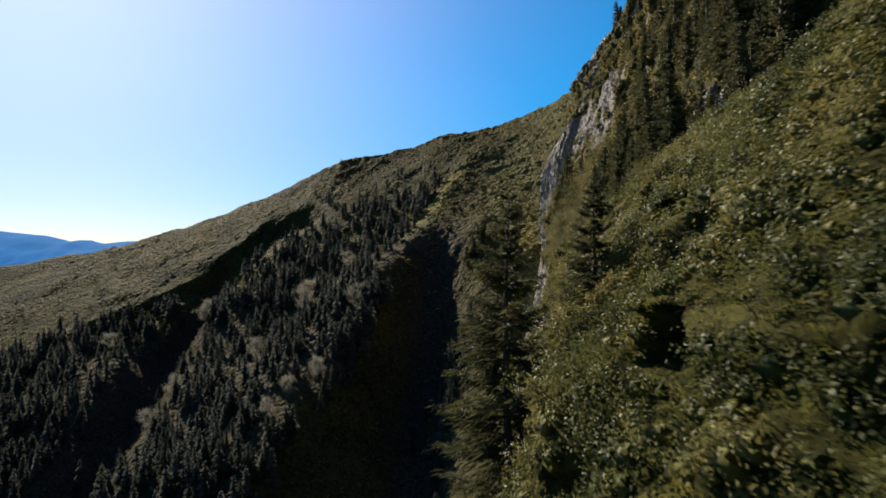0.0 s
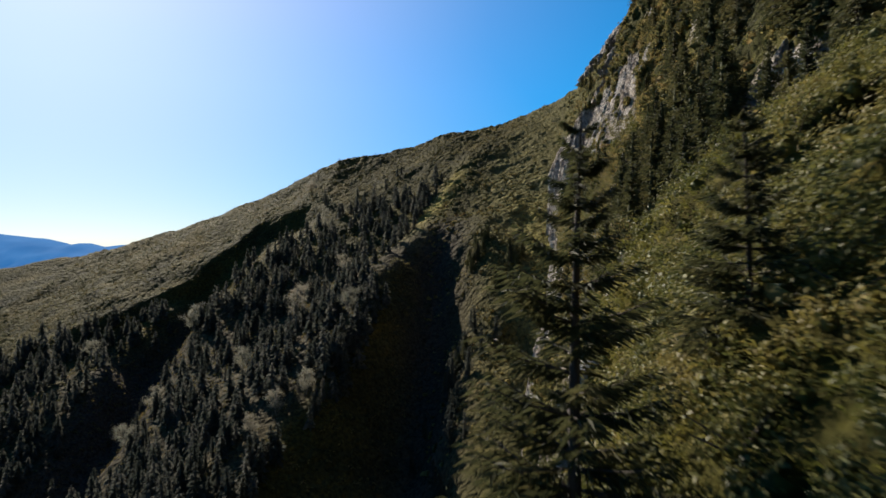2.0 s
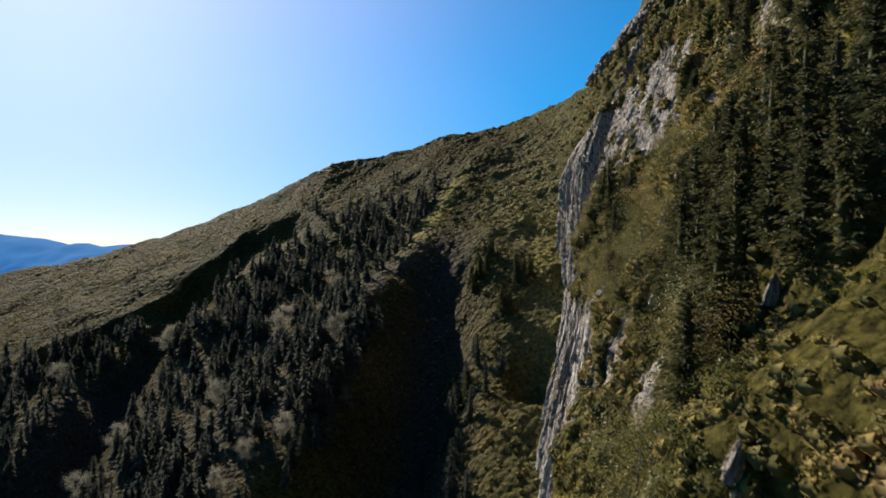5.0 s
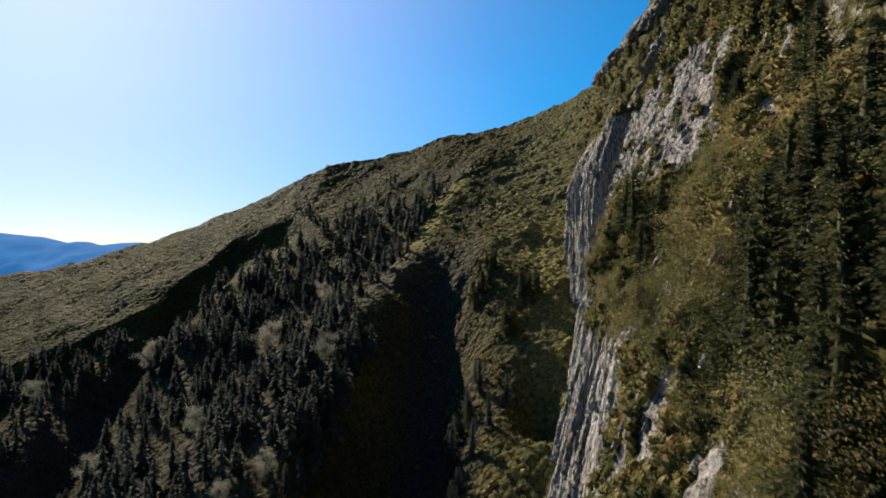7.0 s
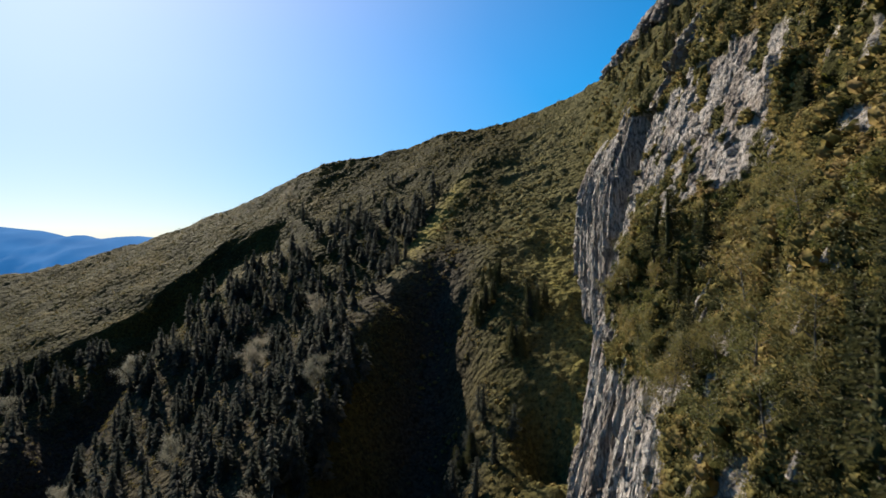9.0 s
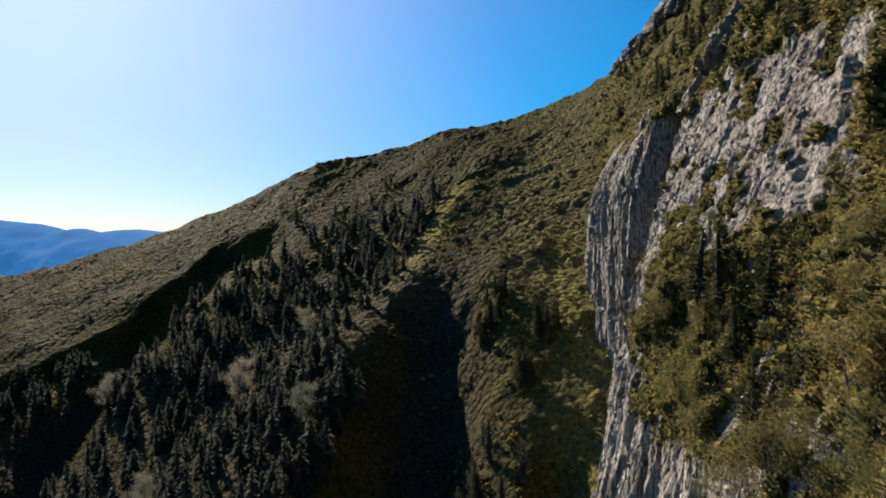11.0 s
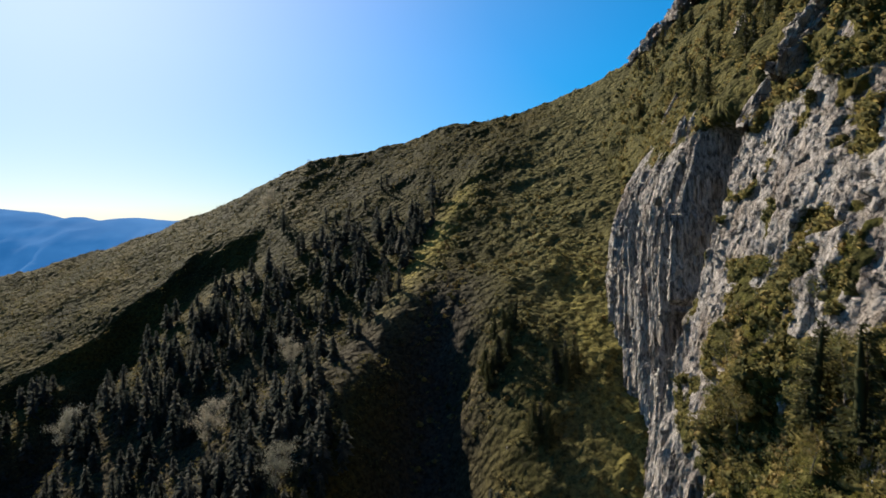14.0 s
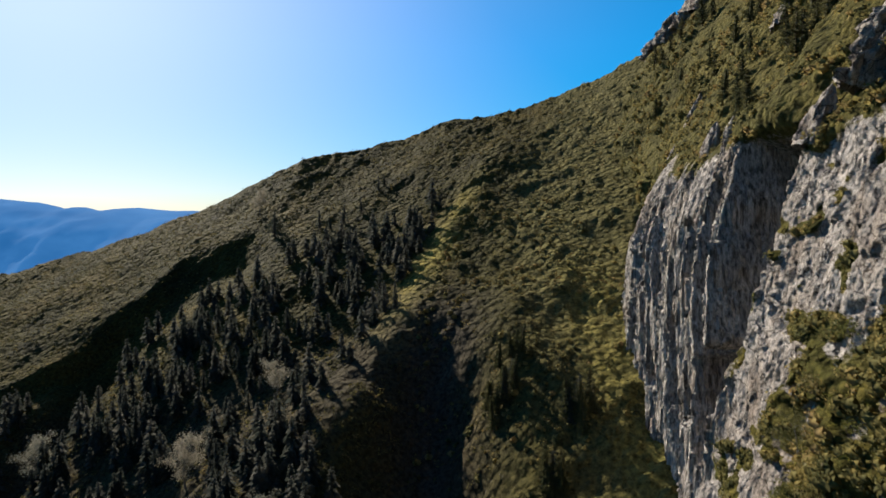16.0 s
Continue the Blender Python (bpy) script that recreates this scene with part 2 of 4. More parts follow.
def rock_and_turf(name, threshold_scale, gain, fine, coarse, depth, hummock):
    m, nodes, links, bsdf = material(name)
    at = nodes.new("ShaderNodeAttribute")
    at.attribute_name = "rock"
    rough = noise_node(nodes, links, threshold_scale, 8, 0.7)
    add = nodes.new("ShaderNodeMath")
    add.operation = "MULTIPLY_ADD"
    links.new(rough, add.inputs[0])
    add.inputs[1].default_value = 0.9
    links.new(at.outputs["Fac"], add.inputs[2])
    mask = ramp(nodes, links, add.outputs[0], [(0.86, (0, 0, 0)), (0.98, (1, 1, 1))])
    links.new(mix(nodes, links, mask, turf_colour(nodes, links, gain), rock_colour(nodes, links)), bsdf.inputs["Base Color"])
    bsdf.inputs["Roughness"].default_value = 0.85
    bsdf.inputs["Specular IOR Level"].default_value = 0.025
    h = mix(nodes, links, 0.5, noise_node(nodes, links, fine, 10, 0.75), noise_node(nodes, links, coarse, 8, 0.7, (1, 1, 0.25)))
    co, cell = nodes.new("ShaderNodeTexCoord"), nodes.new("ShaderNodeTexVoronoi")
    cell.feature, cell.inputs["Scale"].default_value, cell.inputs["Smoothness"].default_value = "SMOOTH_F1", hummock, 0.5
    wob = nodes.new("ShaderNodeTexNoise")
    wob.inputs["Scale"].default_value, wob.inputs["Detail"].default_value = 0.8 * hummock, 3
    off = nodes.new("ShaderNodeVectorMath")
    off.operation, off.inputs[1].default_value = "MULTIPLY_ADD", (1.0 / hummock,) * 3
    links.new(co.outputs["Object"], wob.inputs["Vector"])
    links.new(wob.outputs["Color"], off.inputs[0])
    links.new(co.outputs["Object"], off.inputs[2])
    links.new(off.outputs[0], cell.inputs["Vector"])
    mound = nodes.new("ShaderNodeBump")
    mound.invert, mound.inputs["Distance"].default_value = True, 0.75 / hummock
    links.new(ramp(nodes, links, mask, [(0.0, (0.9,)), (1.0, (0.0,))]), mound.inputs["Strength"])
    links.new(cell.outputs["Distance"], mound.inputs["Height"])
    grain = nodes.new("ShaderNodeBump")
    grain.inputs["Distance"].default_value = depth
    links.new(h, grain.inputs["Height"])
    links.new(mound.outputs["Normal"], grain.inputs["Normal"])
    soft = grain.outputs["Normal"]
    # broken faces of the bare rock: blocks, or thin columns where the cliff is fluted
    column = nodes.new("ShaderNodeAttribute")
    column.attribute_name = "column"
    last = soft
    for scale, upright, deep in ((0.55, 0.5, 0.7), (1.5, 0.5, 0.36), (4.0, 0.6, 0.13)):
        blocks = mix(nodes, links, column.outputs["Fac"], facet_height(nodes, links, scale, (1, 1, upright)), facet_height(nodes, links, scale * 1.5, (1, 1, 0.13), 0.12))
        node = nodes.new("ShaderNodeBump")
        node.inputs["Distance"].default_value = deep
        links.new(mask, node.inputs["Strength"])
        links.new(blocks, node.inputs["Height"])
        links.new(last, node.inputs["Normal"])
        last = node.outputs["Normal"]
    links.new(last, bsdf.inputs["Normal"])
    return m


def foliage(name, stops, by_object=False, gloss=0.4, through_light=0.35, spec=0.35):
    """Leaves: colour varied leaf by leaf, or tree by tree, light passing through them."""
    m, nodes, links, bsdf = material(name)
    if by_object:
        info = nodes.new("ShaderNodeObjectInfo").outputs["Random"]
        geo = nodes.new("ShaderNodeNewGeometry").outputs["Random Per Island"]
        mean = nodes.new("ShaderNodeMath")
        mean.operation = "MULTIPLY_ADD"
        links.new(geo, mean.inputs[0])
        mean.inputs[1].default_value = 0.4
        half = nodes.new("ShaderNodeMath")
        half.operation = "MULTIPLY"
        links.new(info, half.inputs[0])
        half.inputs[1].default_value = 0.6
        links.new(half.outputs[0], mean.inputs[2])
        source = mean.outputs[0]
    else:
        geo = nodes.new("ShaderNodeNewGeometry").outputs["Random Per Island"]
        mean = nodes.new("ShaderNodeMath")
        mean.operation = "MULTIPLY_ADD"
        links.new(geo, mean.inputs[0])
        mean.inputs[1].default_value = 0.30
        wide = nodes.new("ShaderNodeMath")
        wide.operation = "MULTIPLY_ADD"
        links.new(noise_node(nodes, links, 0.22, 5), wide.inputs[0])
        wide.inputs[1].default_value, wide.inputs[2].default_value = 2.0, -0.61
        links.new(wide.outputs[0], mean.inputs[2])
        source = mean.outputs[0]
    colour = ramp(nodes, links, source, stops)
    links.new(colour, bsdf.inputs["Base Color"])
    bsdf.inputs["Roughness"].default_value = gloss
    bsdf.inputs["Specular IOR Level"].default_value = spec
    tr = nodes.new("ShaderNodeBsdfTranslucent")
    links.new(colour, tr.inputs["Color"])
    mx = nodes.new("ShaderNodeMixShader")
    mx.inputs[0].default_value = through_light
    links.new(bsdf.outputs[0], mx.inputs[1])
    links.new(tr.outputs[0], mx.inputs[2])
    links.new(mx.outputs[0], nodes["Material Output"].inputs["Surface"])
    return m


def bark_material(name, dark, light):
    m, nodes, links, bsdf = material(name)
    links.new(ramp(nodes, links, noise_node(nodes, links, 6, 6, 0.7, (1, 1, 0.2)), [(0.3, dark), (0.7, light)]), bsdf.inputs["Base Color"])
    bsdf.inputs["Roughness"].default_value = 0.9
    links.new(bump(nodes, links, noise_node(nodes, links, 14, 6, 0.7, (1, 1, 0.2)), 0.6, 0.03), bsdf.inputs["Normal"])
    return m


ROCKY = rock_and_turf("rock_and_turf", 1.3, (1.3, 1.3, 1.2), 7.0, 3.0, 0.25, 1.1)
HILL = rock_and_turf("hill_turf", 0.7, (1.04, 0.99, 0.92), 1.6, 0.7, 0.5, 0.6)
BARK = bark_material("grey_bark", (0.022, 0.017, 0.013), (0.085, 0.064, 0.05))
PALE_BARK = bark_material("pale_bark", (0.06, 0.052, 0.044), (0.20, 0.18, 0.155))
NEEDLES = foliage("fir_needles", [(0.0, (0.031, 0.039, 0.018)), (0.5, (0.067, 0.069, 0.030)), (1.0, (0.118, 0.103, 0.041))], True, 0.7, 0.3, 0.08)
FAR_NEEDLES = foliage("spruce_needles", [(0.0, (0.031, 0.037, 0.030)), (0.6, (0.056, 0.062, 0.053)), (1.0, (0.116, 0.113, 0.097))], True, 0.8, 0.4, 0.05)
FAR_FOREST = foliage("forest_needles", [(0.1, (0.031, 0.037, 0.030)), (0.5, (0.056, 0.062, 0.053)), (0.85, (0.116, 0.113, 0.097))], False, 0.8, 0.4, 0.05)
OLIVE_NEEDLES = foliage("olive_needles", [(0.0, (0.029, 0.034, 0.015)), (0.5, (0.053, 0.056, 0.025)), (1.0, (0.085, 0.076, 0.032))], True, 0.6, 0.45, 0.1)
PALE_LEAVES = foliage("pale_leaves", [(0.0, (0.15, 0.148, 0.115)), (0.6, (0.25, 0.24, 0.185)), (1.0, (0.31, 0.26, 0.19))], True, 0.6, 0.45, 0.1)
BIRCH_LEAVES = foliage("birch_leaves", [(0.0, (0.080, 0.089, 0.033)), (0.6, (0.150, 0.136, 0.048)), (1.0, (0.241, 0.168, 0.058))], True, 0.5, 0.45, 0.15)
SHRUB_LEAVES = foliage("shrub_leaves", [(0.12, (0.034, 0.043, 0.014)), (0.42, (0.095, 0.100, 0.030)), (0.65, (0.165, 0.150, 0.042)), (0.9, (0.205, 0.165, 0.055))], False, 0.5, 0.38, 0.12)
TURF_LEAVES = foliage("turf_leaves", [(0.15, (0.035, 0.037, 0.015)), (0.45, (0.086, 0.080, 0.031)), (0.65, (0.138, 0.117, 0.042)), (0.85, (0.165, 0.117, 0.051))], False, 0.8, 0.4, 0.03)
LUSH_LEAVES = foliage("lush_leaves", [(0.15, (0.075, 0.077, 0.032)), (0.45, (0.162, 0.144, 0.056)), (0.65, (0.259, 0.207, 0.071)), (0.85, (0.302, 0.215, 0.092))], False, 0.8, 0.35, 0.03)
GRASS = foliage("dry_grass", [(0.15, (0.042, 0.050, 0.013)), (0.5, (0.125, 0.122, 0.027)), (0.85, (0.20, 0.165, 0.046))], False, 0.6, 0.45, 0.1)

# ---- the far hillside, with its ridge, forest spur and ravine ----
RIDGE_X = [-700, -300, -217, -154, -106, -78, -63, -36, -16, 2, 32, 54, 80, 120, 200, 500]
RIDGE_Y = [470, 436, 430, 414, 400, 396, 399, 405, 409, 411, 404, 394, 374, 355, 340, 340]
RIDGE_Z = [40, 86, 99, 116, 132.6, 145, 153, 158, 163.7, 171, 174, 181, 193, 208, 240, 300]
CREST_Y, CREST_X = [60, 140, 165, 176, 209, 240, 262, 300, 340, 380], [-62, -46, -41, -34, -28, -18, -11, -1, 14, 34]
GULLY_Y, GULLY_X = [100, 150, 200, 235, 265, 295, 325], [-116, -110, -106, -109, -113, -109, -100]
LIP_X, LIP_Y = [-220, -160, -140, -127, -115, -96, -73, -55], [288, 295, 304, 317, 332, 347, 348, 338]          # upper edge of the shaded bank
RAVINE_Y, RAVINE_X = [60, 130, 170, 210, 258, 290], [-24, -12, -5, -4, -2, 0]


def plane(x, y):
    return 130 + 0.34 * (x + 4) + 0.45 * (y - 320)


def cushions(u, v, seed):
    """Rounded hummocks, side by side, of uneven height."""
    iu, iv = np.floor(u), np.floor(v)
    out = np.zeros(np.shape(u))
    for du in (-1, 0, 1):
        for dv in (-1, 0, 1):
            a, b = iu + du, iv + dv
            d = (u - a - 0.5 - 0.42 * lattice(a, b, a * 0, seed)) ** 2 + (v - b - 0.5 - 0.42 * lattice(a, b, a * 0, seed + 1)) ** 2
            r = 0.62 + 0.22 * lattice(a, b, a * 0, seed + 2)
            out = np.maximum(out, r * np.sqrt(np.maximum(0, 1 - d / r**2)) * (0.75 + 0.35 * lattice(a, b, a * 0, seed + 3)))
    return out


def hill(x, y, fine=True):
    """Height of the far hillside and the valley ground at x, y."""
    x, y = np.asarray(x, float), np.asarray(y, float)
    yr, zr = np.interp(x, RIDGE_X, RIDGE_Y), np.interp(x, RIDGE_X, RIDGE_Z)
    u = y - yr
    z = plane(x, np.minimum(y, yr)) + (zr - plane(x, yr)) * np.exp(-np.maximum(-u, 0) / 70)
    z = z - 0.45 * np.maximum(u, 0) + 2.0 * np.exp(-np.abs(u) / 25)
    # spur with the forest, and the shaded ravine beside it
    xc, xg = np.interp(y, CREST_Y, CREST_X), np.interp(y, RAVINE_Y, RAVINE_X) + 6 * fbm(y / 26, x / 60, 0, 3, 23)
    on = step(272, 240, y)
    z = z + on * (9 * np.exp(-((x - xc) / np.where(x < xc, 28, 12)) ** 2) - 19 * np.exp(-((x - xg) / np.where(x < xg, 14, 10)) ** 2))
    z = z + (1 - on) * 2.6 * step(395, 330, y) * np.exp(-((x - xc) / np.where(x < xc, 7, 13)) ** 2)
    # second gully, and a hollow at the cliff's foot
    z = z - 19 * step(335, 305, y) * np.exp(-((x - np.interp(y, GULLY_Y, GULLY_X) + 4 * fbm(y / 24, x / 70, 0, 3, 24)) / 11) ** 2)
    z = z - 14 * np.exp(-((x - 20.5) / 4.5) ** 2 - ((y - 188) / 7) ** 2)
    # the shoulder where spur, ravine head and open slope meet
    z = z + 7.5 * np.exp(-((x - 1) / 24) ** 2 - ((y - 248) / np.where(y < 248, 38, 20)) ** 2)
    # shaded bank below the open slope
    d = np.interp(x, LIP_X, LIP_Y) - y + 5 * fbm(x / 14, y / 14, 0, 3, 21)          # metres below the bank's edge
    z = z - 7.0 * step(-3, 12, d) * np.exp(-np.maximum(d - 10, 0) / 24) * step(-54, -74, x) * step(-175, -140, x)
    z = np.maximum(z, 0.12 * z - 6)
    z = z + 5 * fbm(x / 60, y / 60, 0, 3, 5) * step(0, 40, np.abs(u)) + 1.2 * fbm(x / 14, y / 14, 0, 3, 9)
    if fine:
        near = (np.abs(x + 80) < 320) & (y > 60) & (y < 470)
        lumps = 1.15 * cushions(x / 2.7, y / 3.1, 130) * step(-0.5, 0.1, fbm(x / 9, y / 9, 0, 2, 132)) + 0.5 * cushions(x / 1.35, y / 1.5, 134)
        z = z + np.where(near, (0.8 + 0.5 * step(-22, 4, x)) * lumps + 0.3 * fbm(x / 2.2, y / 2.2, 0, 2, 12), 0)
    # far valley floor and plains beyond
    far = np.maximum(np.hypot(x, y - 200) - 700, 0)
    return z * np.exp(-far / 600) - 430 * (1 - np.exp(-far / 600))


def spread(lo, hi, a, b, stp, outer):
    inside = np.arange(a, b + stp / 2, stp)
    left = a - np.geomspace(stp, a - lo, outer)[::-1]
    right = b + np.geomspace(stp, hi - b, outer)
    return np.concatenate([left, inside, right])


gx, gy = spread(-4600, 4600, -235, 62, 0.82, 40), spread(-4600, 4600, 150, 418, 0.88, 40)
GX, GY = np.meshgrid(gx, gy, indexing="ij")
GZ = hill(GX, GY)
scree = 0.30 * step(0.05, 0.5, fbm(GX / 9, GY / 24, 0, 4, 40)) * step(-20, 10, GX) * step(320, 260, GY)
crag = 0.15 * np.exp(-(((GX + 80) / 8) ** 2 + ((GY - 379) / 5) ** 2))
dx = GX - np.interp(GY, CREST_Y, CREST_X)
dry = np.exp(-((dx + 1) / 5.0) ** 2) * step(246, 264, GY) * step(345, 295, GY) * 0.8 + 0.35 * step(22, 32, GX) * step(40, 37, GX) * step(180, 195, GY) * step(285, 250, GY)
dry = np.clip(dry * (1 + 0.8 * fbm(GX / 5, GY / 5, 0, 3, 45)), 0, 1)
lush = step(2, 22, GX - np.where(GY < 270, np.interp(GY, RAVINE_Y, RAVINE_X), np.interp(GY, CREST_Y, CREST_X))) * (0.32 + 0.68 * step(14, 26, GX + 5 * fbm(GX / 12, GY / 16, 0, 3, 47)))
# where shade is painted neutral: ravine, gully, and weaker over the forest floor
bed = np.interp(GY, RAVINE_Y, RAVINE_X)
shade_tone = np.exp(-((GX - bed) / 11) ** 2) * step(290, 250, GY) + np.exp(-((GX - np.interp(GY, GULLY_Y, GULLY_X)) / 12) ** 2) * step(322, 290, GY) + 0.6 * step(6, -4, dx) * step(-170, -120, GX) * step(290, 250, GY)
shade_tone = np.clip(shade_tone, 0, 1) * step(20, 100, GY)
ground = link_mesh("ground", np.stack([GX, GY, GZ], -1).reshape(-1, 3), grid_faces(len(gx), len(gy)), HILL, smooth=True, attr={"rock": scree + crag, "dry": dry, "lush": lush, "shade_tone": shade_tone})
tagged(ground, "autumn mountain hillside of olive turf with a shaded ravine", "ground", kind="structure")

# ---- the mountain beside the flight: contour lines, x by height for stations along y ----
LEVELS = [40, 80, 95, 105, 115, 125, 140, 160, 210]
STATIONS = {
    -150: (-28, -10, 3, 12, 21, 29, 42, 58, 95), 0: (-20, -4, 4, 12, 22, 32, 45, 60, 95), 8: (-17, -2, 5.2, 13.2, 23.5, 33, 46, 60, 96),
    20: (-12, 0.3, 3.0, 12.0, 23, 33, 46, 60, 97), 30: (-8, 3.2, 5.0, 12.6, 24, 35, 48, 61, 97), 43: (-3, 5.2, 7.6, 14.4, 28, 40, 53, 65, 99), 49: (-1, 6.3, 8.8, 15.4, 30, 42, 54, 66, 100),
    57: (4, 11, 16.5, 23.5, 30.5, 36, 45, 57, 94), 65: (4, 11, 17.2, 25.6, 31, 35, 42, 54, 92), 70: (2, 8.6, 14, 25, 29, 33.2, 40.2, 53, 90), 75: (1.5, 8.5, 14.4, 25.2, 29, 33, 40, 53, 90),
    84: (6, 14.5, 20.5, 25.5, 29.5, 33.5, 40.5, 52, 88), 100: (6, 15.5, 20.5, 24, 28, 33.5, 40, 50, 85), 122: (8, 17, 21, 25.5, 30.5, 35.5, 40, 48, 80),
    148: (12, 21, 25, 27.5, 30.5, 34, 39.5, 47, 78), 168: (14, 23.5, 26.5, 28.5, 31.5, 34.5, 39.5, 47, 77), 182: (17, 25.5, 28.5, 31, 33.5, 36.5, 41, 50, 78),
    200: (22, 31, 33.6, 34.3, 35, 36, 40.5, 53, 82), 218: (27, 33.5, 35, 35.5, 36, 37, 42, 56, 85), 250: (34, 37, 37.5, 38, 38.6, 39.6, 46, 59, 89), 270: (40, 44, 46, 47, 48, 49, 52, 61, 92),
    335: (44, 48, 50, 51, 52, 53, 54, 58, 86), 420: (60, 62, 63, 64, 65, 66, 68, 72, 100),
}
S_Y = np.array(sorted(STATIONS), float)
S_X = np.array([STATIONS[int(k)] for k in S_Y], float)


def smooth_interp(v, xs, columns):
    """Catmull-Rom along xs for each column of values."""
    k = np.clip(np.searchsorted(xs, v) - 1, 0, len(xs) - 2)
    t = np.clip((v - xs[k]) / (xs[k + 1] - xs[k]), 0, 1)[:, None]
    slope = np.gradient(columns, xs, axis=0)
    h = (xs[k + 1] - xs[k])[:, None]
    a, b = columns[k], columns[k + 1]
    return (2 * t**3 - 3 * t**2 + 1) * a + (t**3 - 2 * t**2 + t) * h * slope[k] + (-2 * t**3 + 3 * t**2) * b + (t**3 - t**2) * h * slope[k + 1]


def face_base(y, z):
    """The mountain side without detail: x at y, z, for flat arrays."""
    cols = smooth_interp(np.asarray(y, float), S_Y, S_X)
    lv = np.array(LEVELS, float)
    z = np.asarray(z, float)
    k = np.clip(np.searchsorted(lv, z) - 1, 0, len(lv) - 2)
    t = (z - lv[k]) / (lv[k + 1] - lv[k])
    r = np.arange(len(z))
    sl = np.gradient(cols, lv, axis=1)
    h = lv[k + 1] - lv[k]
    a, b, sa, sb = cols[r, k], cols[r, k + 1], sl[r, k], sl[r, k + 1]
    tt = np.clip(t, 0, 1)
    out = (2 * tt**3 - 3 * tt**2 + 1) * a + (tt**3 - 2 * tt**2 + tt) * h * sa + (-2 * tt**3 + 3 * tt**2) * b + (tt**3 - tt**2) * h * sb
    return out + np.where(t > 1, (t - 1) * h * sb, 0) + np.where(t < 0, t * h * sa, 0)


def box_mask(y, z, y0, y1, z0, z1, soft):
    return step(y0 - soft, y0 + soft, y) * step(y1 + soft, y1 - soft, y) * step(z0 - soft, z0 + soft, z) * step(z1 + soft, z1 - soft, z)


def rockiness(y, z):
    """How bare the mountain side is, 0 to 1: the great cliff and smaller outcrops."""
    w = z + 5 * fbm(y / 11, z / 11, 0, 3, 61)
    v = y + 4 * fbm(y / 9, z / 14, 0, 3, 62)
    parts = [box_mask(v, w, 166, 262, 60, 141, 4), box_mask(v, w, 137, 175, 121, 143, 4), box_mask(v, w, 126, 172, 60, 98, 4) * 0.9,
             box_mask(y + 1.2 * fbm(y, z / 1.5, 0, 3, 65), z + 1.5 * fbm(y / 1.5, z / 1.5, 0, 3, 59), 46.5, 51.0, 90, 101, 0.8) * step(-0.6, -0.3, fbm(y / 1.2, z / 2, 0, 3, 65)), box_mask(v, w, 66, 80, 60, 95, 3) * 0.55, box_mask(v, w, 20, 38, 60, 91, 3) * 0.7, box_mask(v, w, 96, 115, 122, 138, 4) * 0.55,
             box_mask(v, w, 64, 77, 110, 119, 3) * 0.8, box_mask(v, w, 225, 345, 196, 250, 5) * 0.45]
    sprinkle = 0.75 * step(0.12, 0.34, fbm(y / 3.2, z / 7, 0, 4, 63)) * np.maximum(step(100, 112, y) * (1 - step(170, 185, y) * step(138, 146, z)), step(62, 66, y) * step(98, 94, z))
    tufts = 0.85 * step(0.07, 0.25, fbm(y / 4.5, z / 3.2, 0, 3, 68)) * step(120, 130, y) * step(192, 184, y) * step(98, 104, z)
    return np.clip(np.maximum.reduce(parts + [sprinkle]) * (1 - tufts), 0, 1)


def facets(u, v, seed):
    """Broken rock: each cell a small tilted plane at a depth of its own."""
    iu, iv = np.floor(u), np.floor(v)
    best, out = np.full(u.shape, 9.0), np.zeros(u.shape)
    for du in (-1, 0, 1):
        for dv in (-1, 0, 1):
            a, b = iu + du, iv + dv
            pu = a + 0.5 + 0.45 * lattice(a, b, a * 0, seed)
            pv = b + 0.5 + 0.45 * lattice(a, b, a * 0, seed + 1)
            d = (u - pu) ** 2 + (v - pv) ** 2
            h = lattice(a, b, a * 0, seed + 2) + 1.1 * lattice(a, b, a * 0, seed + 3) * (u - pu) + 1.1 * lattice(a, b, a * 0, seed + 4) * (v - pv)
            out = np.where(d < best, h, out)
            best = np.minimum(d, best)
    return out


CAVES = ((33.4, 104.1, 2.2, 0.9, 3.6), (26.4, 101.7, 0.9, 0.6, 2.0), (16.9, 97.4, 1.5, 0.9, 3.0), (20.2, 99.6, 1.0, 0.7, 1.2), (39.5, 104.6, 0.9, 0.6, 1.2))
SLITS = ((195.0, 198.0, 4.5, 112, 138), (202.6, 206.4, 5.5, 102, 132), (210.6, 213.8, 4.5, 102, 125), (218.4, 221.2, 3.2, 103, 132), (225.6, 228.0, 2.6, 106, 133), (233.6, 235.6, 2.2, 104, 134))


def hollows(y, z):
    """Dark overhung holes in the turf: how deep, at y, z."""
    y, z = y + 0.5 * fbm(y / 1.1, z / 1.1, 0, 2, 143), z + 0.4 * fbm(y / 1.1, z / 1.1, 0, 2, 144)
    return sum(deep * step(1.15, 0.8, np.hypot((y - cy) / ry, (z - cz) / rz)) for cy, cz, ry, rz, deep in CAVES)


